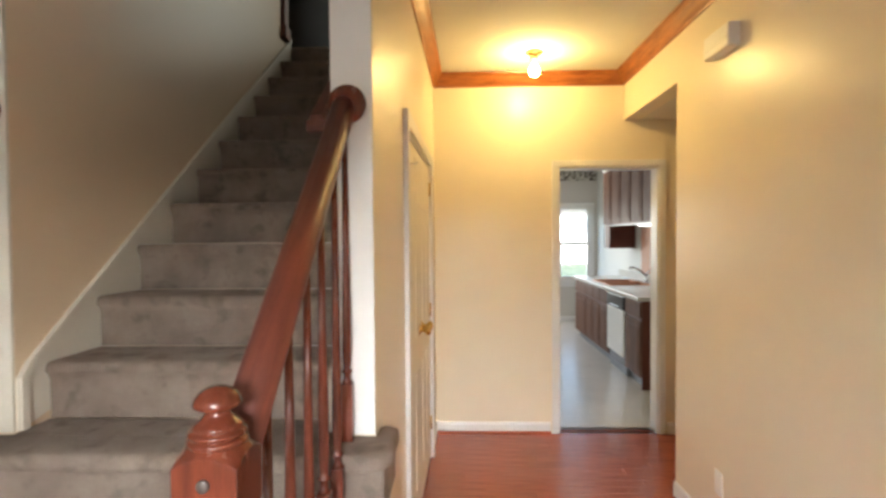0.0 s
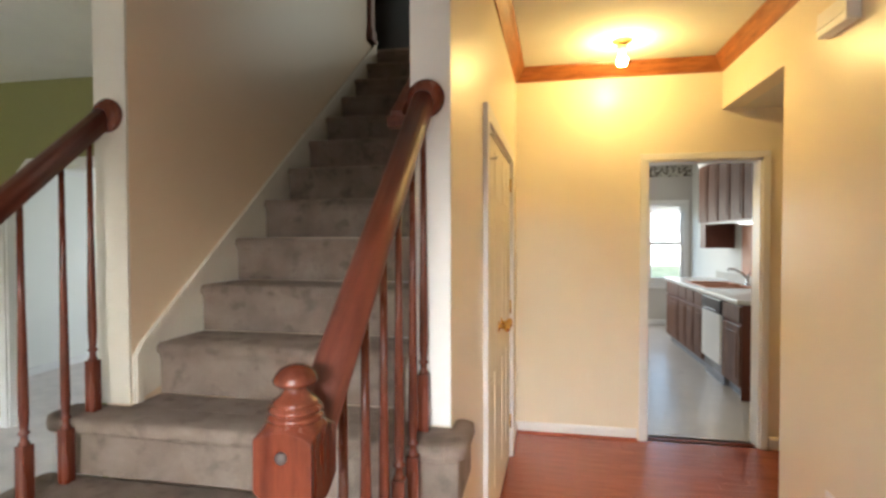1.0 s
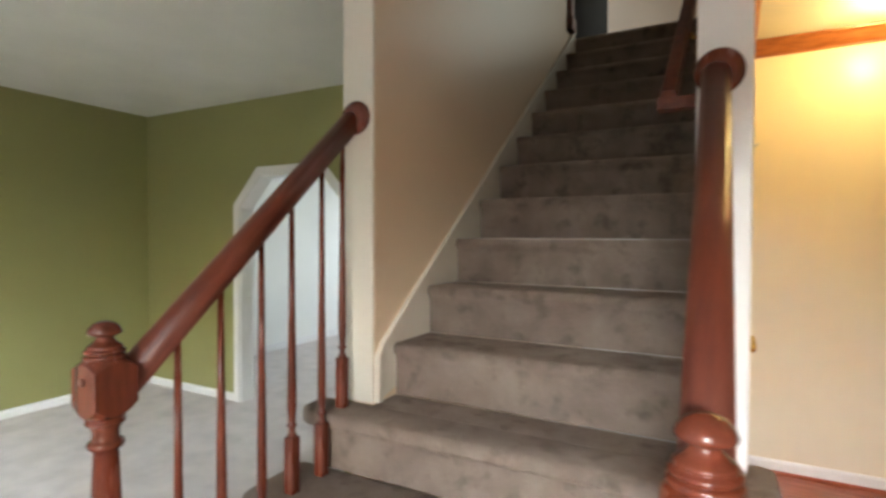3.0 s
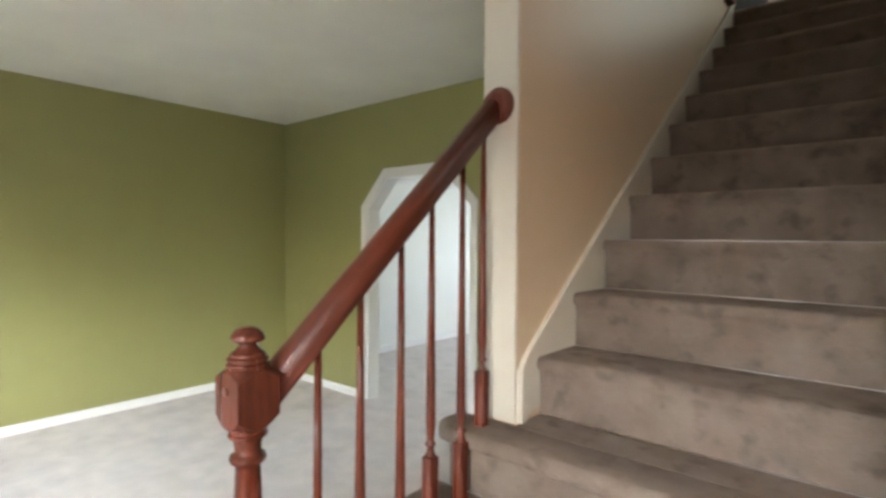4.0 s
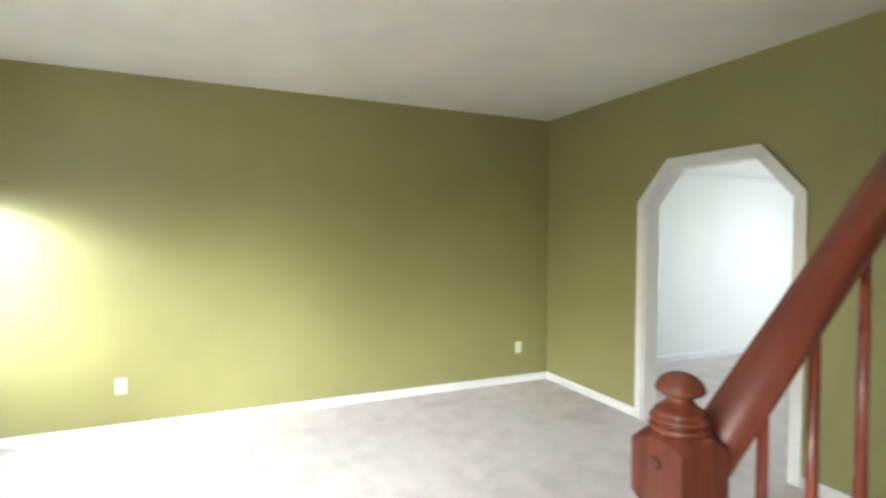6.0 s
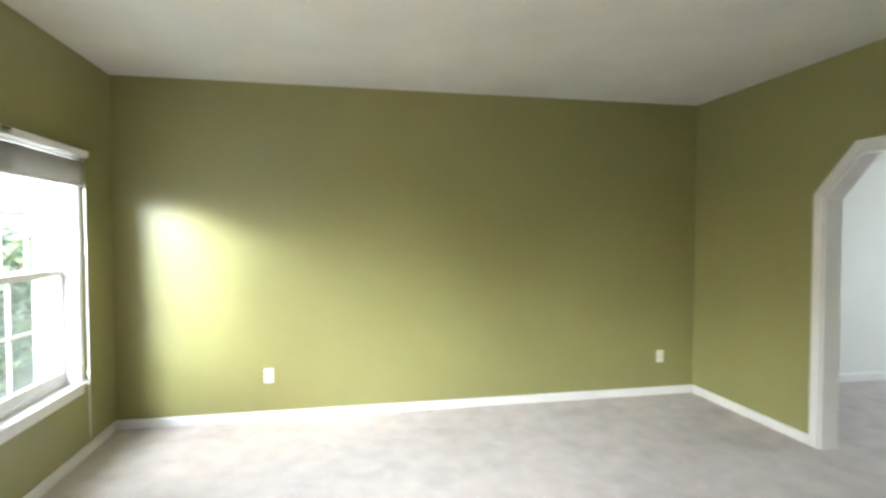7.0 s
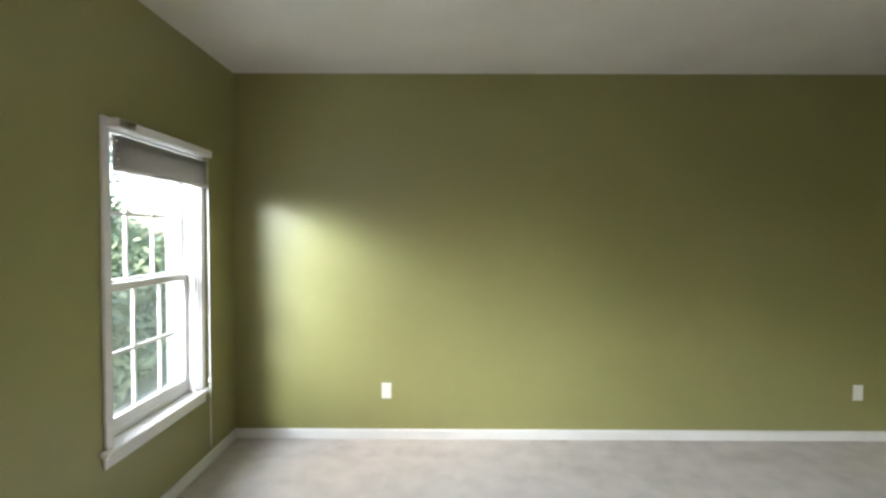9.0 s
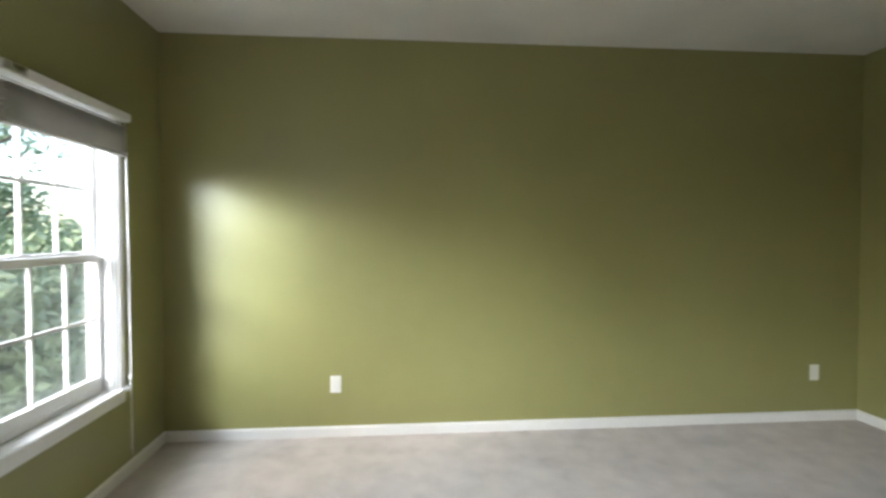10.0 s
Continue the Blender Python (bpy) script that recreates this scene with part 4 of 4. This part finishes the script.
def shrub(x, y, w, h, count, label, seed):
    rnd = random.Random(seed)
    ob = root("shrub", label, "shrub", pose(x, y, -0.45))
    bm = bmesh.new()
    for i in range(7):
        a = rnd.uniform(0, 6.28)
        tube(bm, [(0.05 * math.cos(a), 0.05 * math.sin(a), 0), (w * 0.25 * math.cos(a), w * 0.25 * math.sin(a), h * 0.5), (w * 0.4 * math.cos(a), w * 0.4 * math.sin(a), h * 0.85)], 0.014, 6)
    part("stems", bm, BARK, ob)
    verts, faces = [], []
    lobes = [(rnd.uniform(-0.3, 0.3) * w, rnd.uniform(-0.3, 0.3) * w, rnd.uniform(0.3, 0.85) * h, rnd.uniform(0.22, 0.36) * w) for _ in range(12)]
    for i in range(count):
        lx, ly, lz, lr = rnd.choice(lobes)
        d = Vector((rnd.gauss(0, 1), rnd.gauss(0, 1), rnd.gauss(0, 1))).normalized() * lr * rnd.uniform(0.6, 1.05)
        c = Vector((lx, ly, lz)) + d
        q = Euler((rnd.uniform(0, 6.28), rnd.uniform(-0.8, 0.8), rnd.uniform(0, 6.28))).to_matrix()
        s = rnd.uniform(0.04, 0.11)
        k = len(verts)
        for u, v, n in ((-1, 0, 0), (0, -0.42, 0.12), (1, 0, -0.1), (0, 0.42, 0.12)):
            verts.append(tuple(c + q @ Vector((u * s, v * s, n * s))))
        faces.append((k, k + 1, k + 2, k + 3))
    me = bpy.data.meshes.new("leaves")
    me.from_pydata(verts, [], faces)
    me.materials.append(LEAF)
    lv = new("leaves", me)
    lv.parent = ob
    return ob


shrub(-6.0, -3.6, 1.5, 1.45, 2600, "leafy green shrub outside the living room window", 3)
shrub(-7.4, -4.0, 1.6, 1.55, 2600, "leafy green shrub beyond the porch", 5)
shrub(-5.0, -3.9, 1.4, 1.5, 2200, "low leafy green shrub by the porch", 8)
shrub(-8.8, -4.6, 1.8, 1.8, 2600, "tall leafy green shrub beyond the porch", 11)
def tree(x, y, h, w, count, label, seed):
    rnd = random.Random(seed)
    ob = root("tree", label, "tree", pose(x, y, -0.45))
    bm = bmesh.new()
    lathe(bm, [(0.16, 0), (0.12, 0.3), (0.10, h * 0.4), (0.05, h * 0.7), (0.01, h * 0.92)], 10)
    for i in range(9):
        a, z = i * 2.4, h * (0.3 + 0.06 * i)
        r = w * rnd.uniform(0.3, 0.45)
        tube(bm, [(0, 0, z), (r * 0.5 * math.cos(a), r * 0.5 * math.sin(a), z + h * 0.06), (r * math.cos(a), r * math.sin(a), z + h * 0.16)], 0.03, 6)
    part("trunk", bm, BARK, ob)
    verts, faces = [], []
    lobes = [(rnd.uniform(-0.36, 0.36) * w, rnd.uniform(-0.36, 0.36) * w, rnd.uniform(0.36, 0.92) * h, rnd.uniform(0.10, 0.2) * w) for _ in range(34)]
    for i in range(count):
        lx, ly, lz, lr = rnd.choice(lobes)
        d = Vector((rnd.gauss(0, 1), rnd.gauss(0, 1), rnd.gauss(0, 0.7))).normalized() * lr * rnd.uniform(0.5, 1.1)
        ce = Vector((lx, ly, lz)) + d
        q = Euler((rnd.uniform(0, 6.28), rnd.uniform(-0.8, 0.8), rnd.uniform(0, 6.28))).to_matrix()
        s = rnd.uniform(0.06, 0.12)
        k = len(verts)
        for u, v, n in ((-1, 0, 0), (0, -0.42, 0.12), (1, 0, -0.1), (0, 0.42, 0.12)):
            verts.append(tuple(ce + q @ Vector((u * s, v * s, n * s))))
        faces.append((k, k + 1, k + 2, k + 3))
    me = bpy.data.meshes.new("crown")
    me.from_pydata(verts, [], faces)
    me.materials.append(LEAF)
    cr = new("crown", me)
    cr.parent = ob
    return ob


tree(-12.0, -8.6, 4.6, 3.4, 4200, "broadleaf tree on the front lawn", 21)
tree(-19.5, -11.5, 2.4, 3.8, 3600, "broadleaf tree farther off on the lawn", 23)
col = root("porch_column", "white painted square porch column", "column", pose(-6.35, -2.55, -0.1))
part("shaft", B(-0.06, 0.06, -0.06, 0.06, 0, 2.7, bevel=0.006), WHITE, col)
part("base", B(-0.085, 0.085, -0.085, 0.085, 0, 0.18, bevel=0.006), WHITE, col)
part("capital", B(-0.085, 0.085, -0.085, 0.085, 2.58, 2.7, bevel=0.006), WHITE, col)

# ---- hall floor boards, laid across the hall ----
def board_material():
    m = PLANK.copy()
    m.name = "cherry_board"
    n, l = m.node_tree.nodes, m.node_tree.links
    p = n["Principled BSDF"]
    src = p.inputs["Base Color"].links[0].from_socket
    info, hsv, mr = n.new("ShaderNodeObjectInfo"), n.new("ShaderNodeHueSaturation"), n.new("ShaderNodeMapRange")
    mr.inputs["To Min"].default_value, mr.inputs["To Max"].default_value = 0.93, 1.07
    l.new(info.outputs["Random"], mr.inputs[0])
    l.new(mr.outputs[0], hsv.inputs["Value"])
    l.new(src, hsv.inputs["Color"])
    l.new(hsv.outputs[0], p.inputs["Base Color"])
    return m


BOARD = board_material()
rnd = random.Random(7)
boards = {}
BW = 0.083
y = 1.62
while y < BACK + 0.05:
    x = hallx(y) - rnd.uniform(0.0, 0.6)
    reach = 2.6 if y > 3.14 else HALL_E - 0.002
    while x < reach:
        ln = rnd.choice((0.6, 0.8, 1.0))
        x0, x1 = max(x, hallx(y) + 0.002), min(x + ln, reach)
        if x1 - x0 > 0.03:
            key = round(x1 - x0, 2)
            if key not in boards:
                boards[key] = finish("board", B(0, key - 0.0007, 0, BW - 0.0007, -0.004, 0.0, bevel=0.0008, seg=1), BOARD)
            o = new("board", boards[key])
            o.parent = floor_hall
            o.location = (x0, y, 0)
        x += ln
    y += BW
